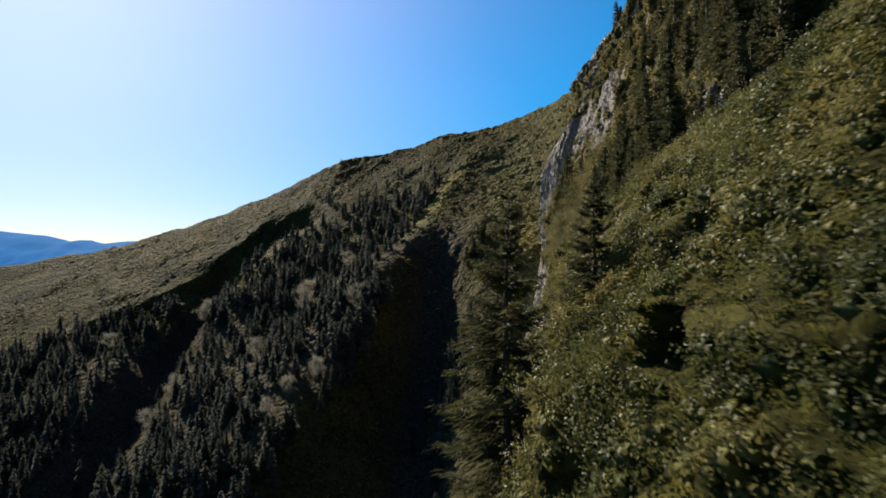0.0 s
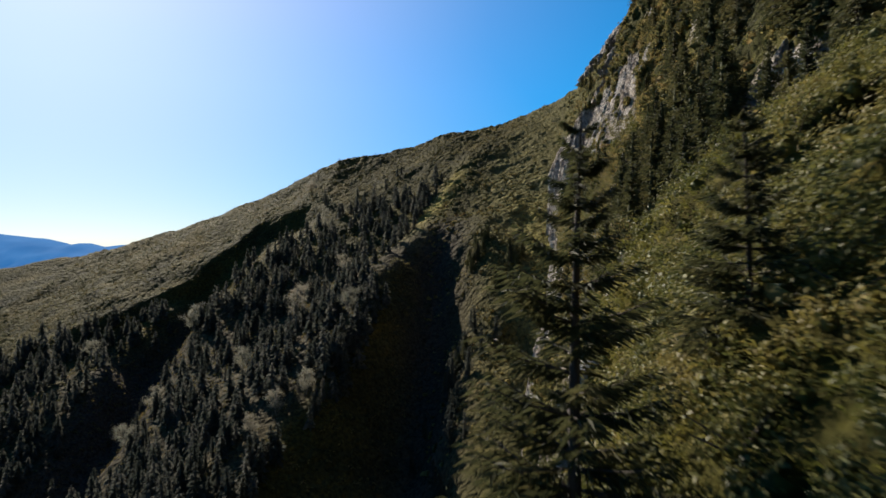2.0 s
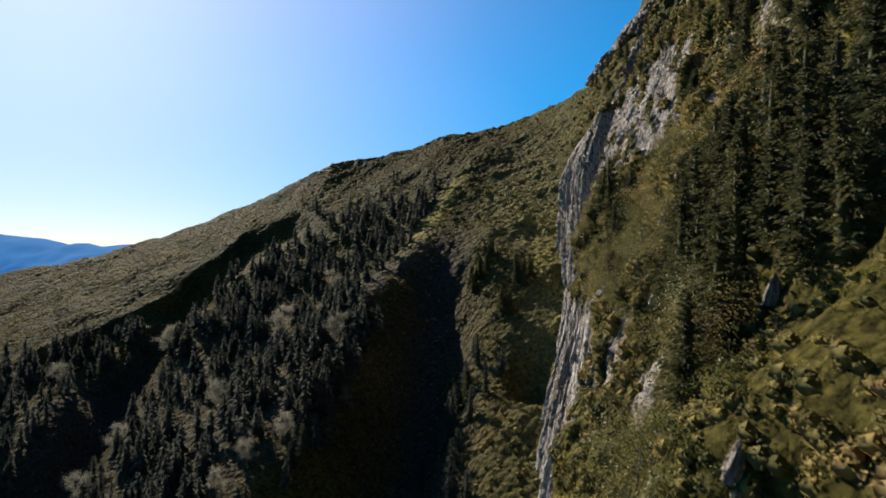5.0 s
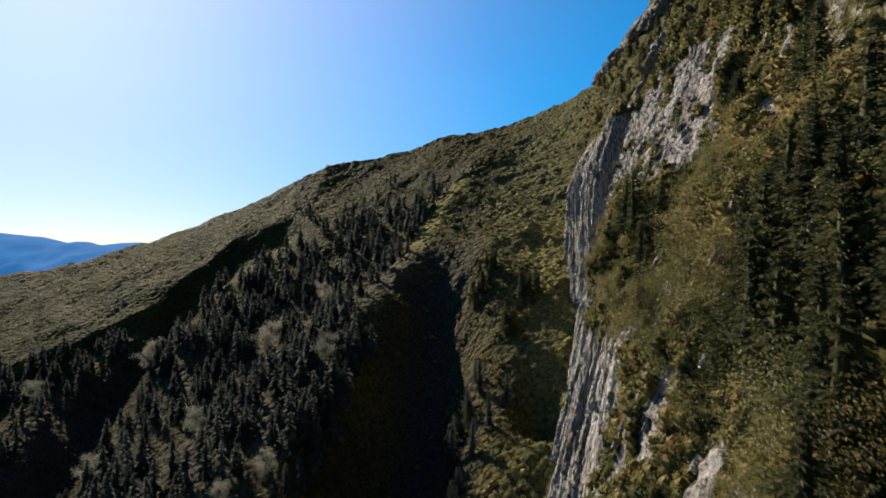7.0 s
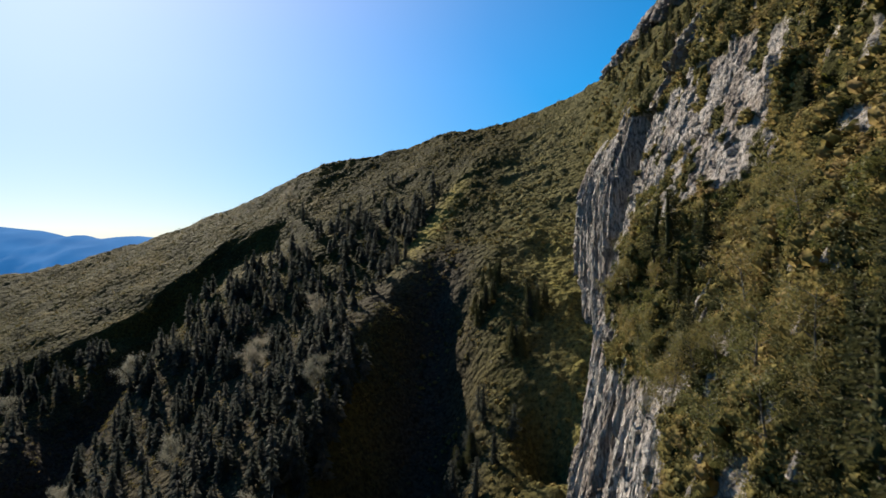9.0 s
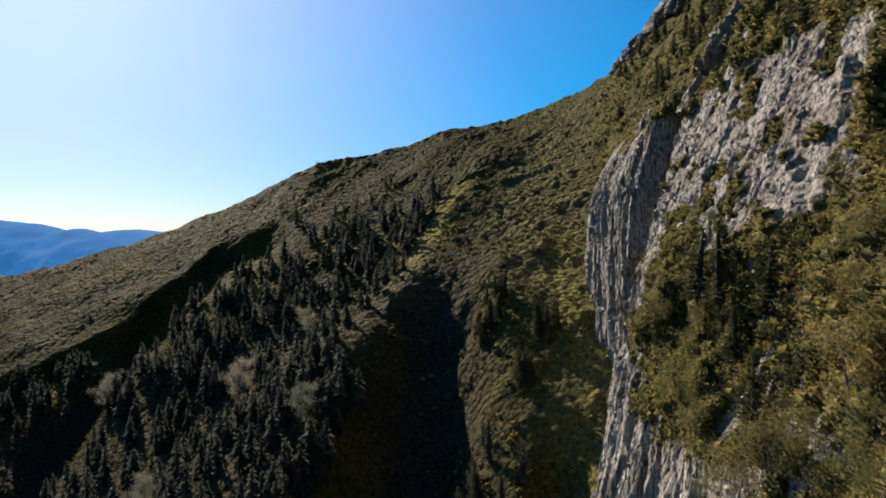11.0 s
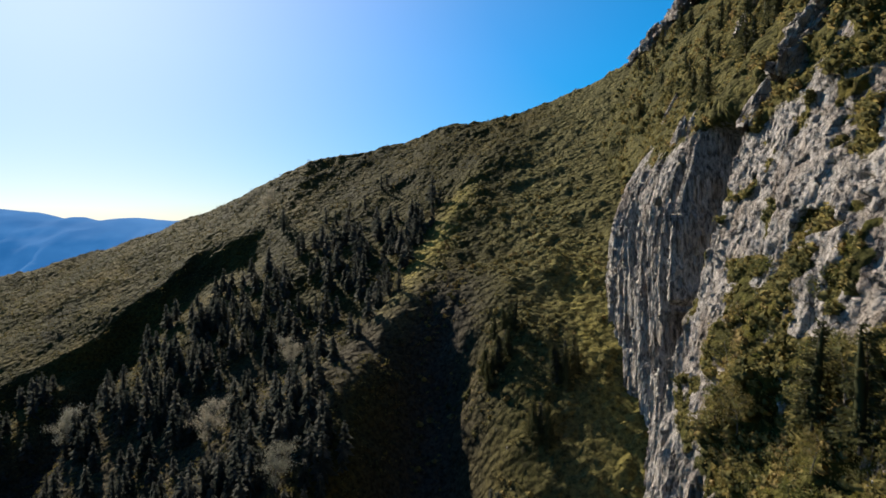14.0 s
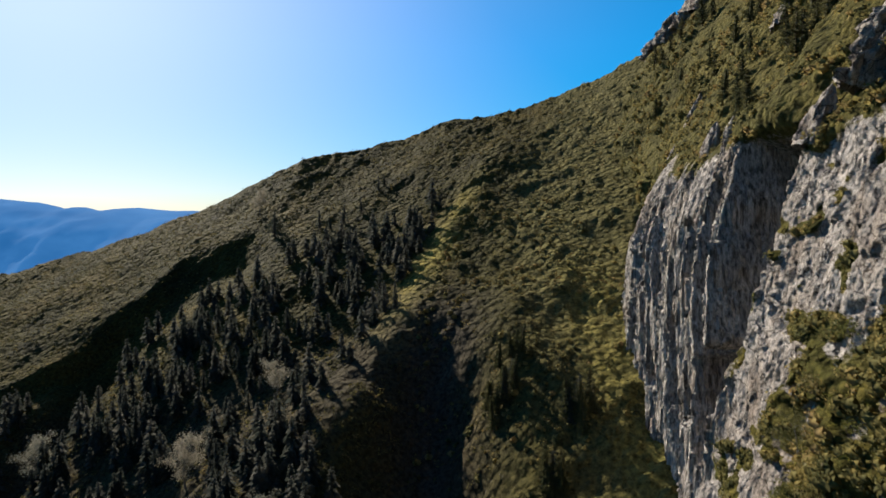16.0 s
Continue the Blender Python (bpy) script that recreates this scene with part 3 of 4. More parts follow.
def face(y, z, fine=True):
    y, z = np.asarray(y, float), np.asarray(z, float)
    x, r = face_base(y, z), rockiness(y, z)
    x = x + (1 - r) * ((1.5 + 1.2 * step(85, 100, y)) * fbm(y / 11, z / 9, 0, 3, 70) + 0.9 * fbm(y / 3.4, z / 3.4, 0, 3, 71))
    x = x - 1.3 * box_mask(y, z, 46, 50.5, 91, 100.6, 1.1) + hollows(y, z)
    if fine:
        lean = y + 0.16 * z
        upright = y - 0.25 * (z - 105)
        pillars = np.maximum(step(187, 190, y), step(103, 98, z) * step(116, 124, y))
        jag = 0.14 * fbm(y / 0.9, z / 1.3, 0, 3, 64)
        # the great face: blocks and slabs broken along joints that run aslant
        a, b = y - 0.30 * (z - 105), 0.95 * z + 0.15 * y
        a, b = a + 1.6 * fbm(y / 5, z / 6, 0, 3, 55) + jag, b + 2.2 * fbm(y / 5, z / 6, 0, 3, 56) + jag
        crack = step(0.84, 0.93, ridged(a / 8, b / 15, 0, 2, 57)) + 0.7 * step(0.86, 0.95, ridged(a / 14, b / 6, 0, 2, 52))
        slabs = -0.8 * crack + 0.26 * facets(a / 4.2, b / 5.2, 73) + 0.17 * facets(a / 1.2, b / 3.0, 77) + 0.35 * fbm(lean / 9, z / 11, 0, 2, 60)
        chips = 0.16 * facets(a / 0.65, b / 1.7, 66) + 0.07 * facets(a / 0.4, b / 0.8, 54)
        # the fluted part: ribs and columns with deep slits between
        column = 0.6 * ridged(upright / 7, z / 40, 0, 2, 72) + 0.95 * facets((upright + 0.5 * jag) / 2.6, (z + 2 * jag) / 18, 78) + 0.30 * facets((upright + 0.5 * jag) / 0.85, (z + jag) / 9, 79) + 0.10 * facets(upright / 0.5, z / 1.6, 67)
        x = x - r * ((1 - pillars) * (slabs + chips) + pillars * column - 0.4)
        wob = 0.6 * fbm(z / 5, y * 0, 0, 3, 74)
        w = y - 0.30 * (z - 105) + wob
        for w0, w1, deep, z0, z1 in SLITS:
            x = x + deep * step(w0 - 0.3, w0 + 0.3, w) * step(w1 + 0.3, w1 - 0.3, w) * step(z0, z0 + 3, z + 2 * wob) * step(z1, z1 - 4, z)
        edge = 187.8 + 0.25 * np.maximum(0, 118 - z) + wob
        x = x + 10.0 * step(-0.3, 0.3, y - edge) * step(0.3, -0.3, w - 192.8 - 5.7 * step(116, 112, z)) * step(97, 101, z) * step(144, 138, z)
        # hummocks of the turf and its scrub
        soft = (1 - r) * (1 - step(0.2, 1.0, hollows(y, z)))
        near = step(62, 56, y)
        x = x - soft * (near * 0.75 * cushions(y / 1.9, z / 1.6, 141) + (1 - near) * (1.0 * cushions(y / 3.1, z / 2.6, 140) + 0.4 * cushions(y / 1.5, z / 1.3, 142))) + 0.4 * soft
        x = x + (1 - r) * 0.22 * fbm(y / 0.9, z / 0.9, 0, 2, 75) - (1 - r) * 1.5 * step(84, 94, y) * step(166, 156, y) * (ridged(y / 6.5, z / 11, 0, 2, 58) - 0.2) - soft * 0.7 * step(70, 50, y) * (ridged(y / 4.2, z / 3.6, 0, 2, 69) - 0.2)
    return x


my = np.concatenate([np.arange(-150, 5, 4.0), np.arange(5, 42, 0.42), np.arange(42, 57, 0.22), np.arange(57, 70, 0.42), np.arange(70, 126, 0.5), np.arange(126, 140, 0.36), np.arange(140, 190, 0.2), np.arange(190, 232, 0.23), np.arange(232, 265, 0.5), np.arange(265, 421, 1.6)])
mz = np.concatenate([np.arange(-20, 60, 4.0), np.arange(60, 88, 0.7), np.arange(88, 97, 0.4), np.arange(97, 142, 0.25), np.arange(142, 172, 0.5), np.arange(172, 262, 1.2)])
MY, MZ = np.meshgrid(my, mz, indexing="ij")
MX = face(MY.ravel(), MZ.ravel())
cut = step(330, 380, MY.ravel()) * 30
sheet = np.stack([MX + cut, MY.ravel(), MZ.ravel()], -1).reshape(len(my), len(mz), 3)
back = [sheet]
for dx, dz in ((25, 8), (80, 6), (200, -60), (500, -190), (900, -420)):
    row = sheet[:, -1:].copy()
    row[..., 0] += dx + 6 * fbm(row[..., 1] / 30, row[..., 1] * 0, 0, 3, 85)
    row[..., 2] += dz + 9 * fbm(row[..., 1] / 40, row[..., 1] * 0 + dx, 0, 3, 86)
    back.append(row)
sheet = np.concatenate(back, 1)
bare = np.concatenate([rockiness(MY.ravel(), MZ.ravel()).reshape(len(my), len(mz)) * 0.75, np.zeros((len(my), 5))], 1)
mountain = link_mesh("mountain_wall", sheet.reshape(-1, 3), grid_faces(len(my), len(mz) + 5)[:, ::-1], ROCKY, smooth=False, attr={"rock": bare, "lush": np.concatenate([0.45 * step(150, 185, MY) * step(132, 142, MZ), np.zeros((len(my), 5))], 1), "column": np.concatenate([np.maximum(step(186, 190, MY), step(103, 98, MZ) * step(116, 124, MY)), np.zeros((len(my), 5))], 1)})
tagged(mountain, "steep mountainside of grey fluted cliff and olive turf", "mountain", kind="structure")


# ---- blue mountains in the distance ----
m, nodes, links, bsdf = material("painted_blue_haze")
# the air's blue haze is painted on: the slopes glow by emission
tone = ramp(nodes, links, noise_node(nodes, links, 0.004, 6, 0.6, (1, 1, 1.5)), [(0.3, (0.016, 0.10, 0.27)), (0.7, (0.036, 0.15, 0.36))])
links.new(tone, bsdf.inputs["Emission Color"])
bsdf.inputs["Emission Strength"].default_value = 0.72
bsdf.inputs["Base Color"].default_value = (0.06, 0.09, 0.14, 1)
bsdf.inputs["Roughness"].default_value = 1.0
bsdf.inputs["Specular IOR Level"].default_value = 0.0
PAINTED_HAZE = m
ax, ay = np.linspace(-4200, 1500, 230), np.linspace(1500, 4400, 90)
AX, AY = np.meshgrid(ax, ay, indexing="ij")
top = np.interp(AX, [-4200, -2800, -2560, -2390, -2270, -2110, -2015, -1940, -1715, -1540, -1380, -900, 1500], [260, 230, 206, 188, 176, 139, 152, 131, 146, 128, 127, 100, 60])
across = np.exp(-((AY - 3650) / np.where(AY < 3650, 900, 330)) ** 2)
AZ = -420 + (top + 420 + 5 * fbm(AX / 90, AY / 90, 0, 3, 80)) * across + 300 * ridged(AX / 420, AY / 560, 0, 5, 81) * across * (1 - across)
distance = link_mesh("backdrop", np.stack([AX, AY, AZ], -1).reshape(-1, 3), grid_faces(len(ax), len(ay)), PAINTED_HAZE, smooth=True)
tagged(distance, "hazy blue mountain range in the distance", "mountains", kind="structure")


# ---- rock fins and crags above the cliff ----
def rock_fin(name, height, width, thick, seed, label):
    """A leaning slab of broken rock, narrowing upwards."""
    n, k = (44, 34) if height > 5 else (20, 14)
    a, h = np.meshgrid(np.linspace(0, 2 * np.pi, n, endpoint=False), np.linspace(0, 1, k), indexing="ij")
    taper = (1 - h**2.2) * 0.85 + 0.15 - 0.15 * step(0.9, 1, h)
    cut = 1 + 0.22 * facets(a * 1.9, h * height / 4, seed) + 0.16 * facets(a * 4, h * height / 1.3, seed + 7) + 0.10 * ridged(a * 6, h * height / 2, 0, 2, seed)
    px = np.sign(np.cos(a)) * np.abs(np.cos(a)) ** 0.7 * thick * taper * cut
    py = np.sign(np.sin(a)) * np.abs(np.sin(a)) ** 0.7 * width * taper * cut
    pz = h * height * (1 + 0.10 * np.sin(a * 2 + seed)) 
    i = np.arange(n)[:, None] * k + np.arange(k - 1)[None]
    j = (np.arange(n)[:, None] + 1) % n * k + np.arange(k - 1)[None]
    quads = np.stack([i, j, j + 1, i + 1], -1).reshape(-1, 4)
    ob = link_mesh(name, np.stack([px, py, pz], -1).reshape(-1, 3), quads, ROCKY, attr={"rock": np.full(n * k, 0.8)})
    return tagged(ob, label, "rock", group="rock fins above the cliff")


for i, (y, z, height, width, thick, lean_x, lean_y) in enumerate(((180.5, 146, 17, 1.9, 2.8, 24, 8), (222, 142, 6.5, 1.5, 1.3, 10, -5), (211, 142, 6, 1.4, 1.3, 10, -5), (231, 166, 10, 1.7, 1.6, 28, -8), (257, 152, 8, 1.4, 1.3, 16, -6), (262, 141, 9, 1.6, 1.4, 14, -10),
                                                                 (338, 185, 7, 4, 3, 10, 6), (330, 188, 10, 5, 3.5, 12, 8), (324, 191, 12, 4.5, 3.5, 14, 10), (316, 194, 14, 6, 4, 16, 10), (308, 197, 15, 6, 4.5, 18, 8), (300, 201, 14, 5.5, 4, 20, 10), (186, 141, 7, 1.7, 1.5, 16, 0))):
    fin = rock_fin("rock_fin", height, width, thick, 200 + 11 * i, "grey fin of broken rock standing out of the turf")
    fin.matrix_basis = pose(float(face(np.array([y + 0.0]), np.array([z + 0.0]))[0]) + thick * 0.3 - (2.6 if i == 0 else 0.3), y, z - 1.5, lean_y, lean_x, 0)

# small outcrops among the shrubs
for i in range(54):
    ra, rb, rc = (0.5 + 0.5 * float(lattice(np.array([i]), np.array([k]), np.array([0]), 5)[0]) for k in (3, 9, 4))
    y, z, h = 67 + 74 * ra, 88 + 32 * rb, 0.9 + 1.9 * rc ** 2
    fin = rock_fin("rock_outcrop", h, 0.17 * h + 0.08, 0.2 * h, 400 + 7 * i, "small pale rock outcrop among shrubs on the mountainside")
    fin.matrix_basis = pose(float(face(np.array([y]), np.array([z]))[0]) - 0.45, y, z - 0.6, 0, 14, 0)
    tagged(fin, group="rock outcrops among the shrubs")


# ---- plants ----
rng = np.random.default_rng(7)


def unit(v):
    return v / np.maximum(np.linalg.norm(v, axis=-1, keepdims=True), 1e-9)


def cards(start, way, length, width, side=None, droop=0.15):
    """Leaf-shaped faces: corners and quads for many at once."""
    n = len(start)
    way = unit(way)
    if side is None:
        side = rng.normal(size=(n, 3))
    side = unit(np.cross(way, side))
    length, width = np.broadcast_to(length, (n,))[:, None], np.broadcast_to(width, (n,))[:, None]
    mid = start + way * length * 0.45
    tip = start + way * length - np.array([0, 0, 1.0]) * length * droop
    v = np.stack([start, mid + side * width * 0.5, tip, mid - side * width * 0.5], 1).reshape(-1, 3)
    return v, np.arange(4 * n).reshape(-1, 4)


def tube(points, radii, sides=6):
    """A tapered tube through points."""
    points = np.asarray(points, float)
    radii = np.asarray(radii, float)
    n = len(points)
    tang = unit(np.gradient(points, axis=0))
    ref = np.where(np.abs(tang[:, 2:3]) > 0.8, np.array([[1.0, 0, 0]]), np.array([[0, 0, 1.0]]))
    a = unit(np.cross(tang, ref))
    b = np.cross(tang, a)
    ang = np.arange(sides) * 2 * np.pi / sides
    ring = a[:, None] * np.cos(ang)[None, :, None] + b[:, None] * np.sin(ang)[None, :, None]
    v = (points[:, None] + ring * radii[:, None, None]).reshape(-1, 3)
    i = (np.arange(n - 1)[:, None] * sides + np.arange(sides)[None]).ravel()
    j = (np.arange(n - 1)[:, None] * sides + (np.arange(sides)[None] + 1) % sides).ravel()
    return v, np.stack([i, j, j + sides, i + sides], -1)


def joined(pieces):
    vs, qs, k = [], [], 0
    for v, q in pieces:
        vs.append(v)
        qs.append(q + k)
        k += len(v)
    return np.concatenate(vs), np.concatenate(qs)


def heart(height, radius, rings=7, sides=6, foot=0.10):
    """The dense inner part of a conifer's crown: a ragged narrow cone."""
    h = np.linspace(foot, 0.97, rings)[:, None]
    az = (np.arange(sides) * 2 * np.pi / sides)[None] + 0.5 * np.arange(rings)[:, None]
    rad = radius * (1 - h) ** 0.85 * (0.75 + 0.5 * rng.random((rings, sides))) + 0.02
    v = np.stack([rad * np.cos(az), rad * np.sin(az), height * h - 0.25 * rad * rng.random((rings, sides))], -1).reshape(-1, 3)
    i = (np.arange(rings - 1)[:, None] * sides + np.arange(sides)[None]).ravel()
    j = (np.arange(rings - 1)[:, None] * sides + (np.arange(sides)[None] + 1) % sides).ravel()
    return v, np.stack([i, j, j + sides, i + sides], -1)


def conifer(name, height, radius, whorls, per, twigs, card, needles, label, sparse=0.0, limbs=True, apart=False):
    """A fir: tapered trunk, whorls of drooping boughs, flat sprays of needles on them."""
    tree = tagged(new(name), label, "tree")
    tree.empty_display_size = 0.3
    bend = rng.normal(size=2) * 0.02 * height
    hs = np.linspace(0, 1, 9)
    axis = np.stack([bend[0] * np.sin(hs * 2.5), bend[1] * np.sin(hs * 3), hs * height], -1)
    link_mesh("trunk", *tube(axis, 0.016 * height * (1 - hs) ** 0.9 + 0.012, 7), BARK, tree, smooth=True)
    limb, pts, ways, lens = [], [], [], []
    for i in range(whorls):
        h = 0.10 + 0.885 * (i + rng.random() * 0.6) / whorls
        base = np.array([np.interp(h, hs, axis[:, k]) for k in range(3)])
        for _ in range(per):
            if rng.random() < sparse:
                continue
            az = rng.random() * 2 * np.pi
            out = np.array([np.cos(az), np.sin(az), 0])
            L = radius * ((1 - h) ** 0.8 + 0.03) * (0.55 + 0.6 * rng.random()) * (0.75 + 0.25 * min(1, h * 5))
            sag = 0.30 - 0.55 * h + rng.normal() * 0.1
            s = np.linspace(0.08, 1, twigs)
            line = base + out * (s * L)[:, None] + np.array([0, 0, 1.0]) * (L * (-sag * s + 0.22 * s**2))[:, None]
            if limbs:
                limb.append(tube(np.stack([base, line[len(line) // 2], line[-1]]), [0.011 * L + 0.012, 0.008 * L + 0.006, 0.004], 3) if apart else tube(np.stack([base, line[-1]]), [0.011 * L + 0.012, 0.005], 3))
            cross = np.array([-out[1], out[0], 0])
            if apart:
                own = link_mesh("bough", *limb.pop(), BARK, tree)
            first = len(pts)
            for sd in (-1, 1, 0):
                pts.append(line + rng.normal(size=line.shape) * 0.03 * L)
                ways.append(out * (0.75 if sd else 1.0) + cross * sd * (0.8 + 0.3 * rng.random()) + rng.normal(size=line.shape) * 0.16 + np.array([0, 0, -0.08]))
                lens.append((0.36 * L * (1.12 - 0.75 * s) + card) * (0.7 + 0.6 * rng.random(len(s))))
            if apart:
                p, w, l = (np.concatenate(v[first:]) for v in (pts, ways, lens))
                up = np.array([0, 0, 1.0]) + rng.normal(size=p.shape) * 0.45
                link_mesh("needle_spray", *cards(p, w, l * 0.9, l * 0.075 + card * 0.25, side=np.cross(up, w), droop=0.18), needles, own)
    if apart:
        return tree
    pts, ways, lens = np.concatenate(pts), np.concatenate(ways), np.concatenate(lens)
    if limb:
        tagged(link_mesh("branchwork", *joined(limb), BARK, tree), kind="stuff")
    up = np.array([0, 0, 1.0]) + rng.normal(size=pts.shape) * 0.45
    tagged(link_mesh("foliage", *joined([cards(pts, ways, lens, lens * 0.24 + card * 0.25, side=np.cross(up, ways), droop=0.18), heart(height, radius * 0.27)]), needles, tree), kind="stuff")
    return tree


def broadleaf(name, height, spread_r, limbs, leaves, leaf, leaf_mat, bark, label, clump=0.26):
    """A small deciduous tree: bent trunk, forking limbs, leaves in loose clumps."""
    tree = tagged(new(name), label, "tree")
    tree.empty_display_size = 0.3
    hs = np.linspace(0, 1, 7)
    axis = np.stack([0.06 * height * np.sin(hs * 3 + rng.random() * 3), 0.05 * height * np.sin(hs * 2.4 + rng.random() * 3), hs * height * 0.82], -1)
    axis -= axis[0]
    link_mesh("trunk", *tube(axis, 0.018 * height * (1 - 0.85 * hs), 7), bark, tree, smooth=True)
    cl = []
    for i in range(limbs):
        h = 0.22 + 0.75 * (i + rng.random()) / limbs
        base = np.array([np.interp(h, hs, axis[:, k]) for k in range(3)])
        az = i * 2.4 + rng.random()
        L = spread_r * (0.55 + 0.6 * rng.random()) * (1.15 - 0.6 * abs(h - 0.5))
        rise = 0.35 + 0.5 * rng.random()
        s = np.linspace(0, 1, 5)
        line = base + np.stack([np.cos(az + 0.4 * s) * s * L, np.sin(az + 0.4 * s) * s * L, rise * L * s], -1)
        wood = [tube(line, 0.009 * height * (1 - h * 0.5) * (1 - 0.85 * s), 4)]
        for f in (0.5, 0.75, 1.0):
            mid = line[int(f * 4)]
            cl.append(mid)
            twig = mid + unit(rng.normal(size=3) + np.array([0, 0, 0.5])) * L * 0.35
            wood.append(tube(np.stack([mid, (mid + twig) / 2 + rng.normal(size=3) * 0.03, twig]), [0.006 * L + 0.008, 0.006, 0.003], 3))
            cl.append(twig)
        link_mesh("limb", *joined(wood), bark, tree)
    cl.append(axis[-1] + np.array([0, 0, 0.1 * height]))
    cl = np.array(cl)
    k = rng.integers(0, len(cl), leaves)
    p = cl[k] + rng.normal(size=(leaves, 3)) * spread_r * clump * np.array([1, 1, 0.8])
    out = unit(p - cl[k] + 0.15 * (cl[k] - cl.mean(0)))
    way = unit(np.cross(out, rng.normal(size=(leaves, 3)))) + 0.4 * out
    tagged(link_mesh("foliage", *cards(p, way, leaf * (0.6 + 0.8 * rng.random(leaves)), leaf * 0.6, side=out + 0.4 * rng.normal(size=out.shape)), leaf_mat, tree), kind="stuff")
    return tree


def place(tree, x, y, z, size=1.0, lean=None):
    a, b = (rng.normal() * 2.5, rng.normal() * 2.5) if lean is None else lean
    return pose(x, y, z, a, b, rng.random() * 360) @ Matrix.Scale(size, 4)


# near kinds of tree
firs = [conifer("fir_tree", 12, 3.0, 30, 6, 4, 0.22, NEEDLES, "tall dark green fir growing from the steep turf", 0.22) for _ in range(3)]
spruces = [conifer("spruce_tree", 9, 2.3, 25, 5, 2, 0.27, FAR_NEEDLES, "slender dark spruce in the hillside forest", 0.15, False) for _ in range(5)]
birches = [broadleaf("birch_tree", 8, 2.5, 9, 2600, 0.18, BIRCH_LEAVES, PALE_BARK, "thin birch with yellow-green autumn leaves on the cliffside", 0.19) for _ in range(3)]
pales = [broadleaf("aspen_tree", 9, 2.6, 9, 3600, 0.24, PALE_LEAVES, PALE_BARK, "pale grey-leaved aspen among dark spruces", 0.20) for _ in range(3)]
used = set()


def copy_at(ob, m):
    """A copy of a thing at the pose and scale of m, whatever the scale of the first one."""
    return copy_thing(ob, m @ Matrix.Diagonal((*(1 / k for k in ob.scale), 1)))


def plant(kinds, x, y, z, size, group, label=""):
    """Sets a tree of one of the kinds; the first of each kind is the tree itself, later ones are copies."""
    ob = kinds[int(rng.integers(0, len(kinds)))]
    m = place(ob, x, y, z, size)
    if ob.name in used:
        ob = copy_at(ob, m)
    else:
        used.add(ob.name)
        ob.matrix_basis = m
    return tagged(ob, label, group=group)


def on_face(y, z):
    return float(face(np.array([y]), np.array([z]))[0])


# the two firs that the flight passes
for x, y, z, h, r, whorls in ((2.96, 27.0, 87.5, 15.0, 3.8, 38), (6.6, 28.5, 95.4, 7.6, 2.3, 26)):
    fir = conifer("fir_tree", h, r, whorls, 7, 20, 0.08, OLIVE_NEEDLES, "tall slender fir with bare lower boughs beside the grassy rib", 0.24, True, True)
    fir.matrix_basis = pose(x, y, z, 0.5, -0.5, 40)
    tagged(fir, group="firs on the mountainside")

for y, z, h in ((314, 177.3, 6.5), (311, 178, 5), (307, 180, 5), (303, 182.5, 6.5), (299, 185, 9), (296, 187, 6), (289, 192, 7)):
    plant(firs, on_face(y, z) - 1.5, y, z - 0.9, h / 12, "firs on the skyline", "small dark fir on the steep skyline")

for y, z, h in ((141.6, 114.4, 9), (134.6, 114.2, 7.5), (147, 114.2, 8.5), (126, 104.5, 6), (131, 106, 6.5), (137, 110, 5.5)):
    plant(firs, on_face(y, z) - 2.0, y, z - 2.2, h / 12, "firs on the mountainside", "dark fir on the green ledge before the cliff")

# firs on the mountainside: stretches along y, heights above the valley, how many, tree heights
for y0, y1, z0, z1, count, h0, h1 in ((56, 66, 101, 118, 12, 6, 10), (51, 64, 110, 124, 12, 7, 11), (66, 98, 102, 121, 24, 7, 12), (77, 106, 98, 113, 14, 7, 11), (56, 100, 118, 136, 15, 6, 10), (100, 150, 126, 150, 11, 5, 8),
                                      (150, 225, 146, 166, 10, 5, 8), (225, 320, 150, 178, 8, 5, 8), (185, 260, 164, 192, 8, 5, 8), (98, 128, 122, 142, 11, 6, 10), (95, 130, 96, 112, 3, 5, 7), (112, 136, 122, 137, 9, 6, 9),
                                      (198, 236, 147, 160, 9, 5, 8), (120, 160, 140, 152, 5, 5, 8)):
    for _ in range(count):
        y, z = y0 + (y1 - y0) * rng.random(), z0 + (z1 - z0) * rng.random()
        if y > 110 and rockiness(np.array([y]), np.array([z]))[0] > 0.4:
            continue
        plant(firs, on_face(y, z) + 0.25, y, z - 0.3, (h0 + (h1 - h0) * rng.random()) / 12, "firs on the mountainside")

for y0, y1, z0, z1, count, h0, h1 in ((78, 95, 84, 96, 8, 6, 10), (102, 130, 92, 114, 12, 4, 8), (98, 128, 100, 119, 10, 5, 8), (138, 168, 101, 117, 8, 4, 7), (120, 150, 98, 104, 4, 5, 7)):
    for _ in range(count):
        y, z = y0 + (y1 - y0) * rng.random(), z0 + (z1 - z0) * rng.random()
        plant(birches, on_face(y, z) + 0.2, y, z - 0.2, (h0 + (h1 - h0) * rng.random()) / 8, "birches on the cliffside")

# tall firs close beside the flight
for y, z, h in ((81, 96.5, 13), (85, 98.5, 12), (78.5, 95, 9), (94, 100, 11), (97, 103.5, 10), (88, 103, 12)):
    ob = copy_at(firs[int(rng.integers(0, 3))], pose(on_face(y, z) - 0.6, y, z - 0.8, 1, -2, 360 * rng.random()) @ Matrix.Scale(h / 12, 4))
    tagged(ob, "tall dark green fir standing out from the steep slope", group="firs on the mountainside")

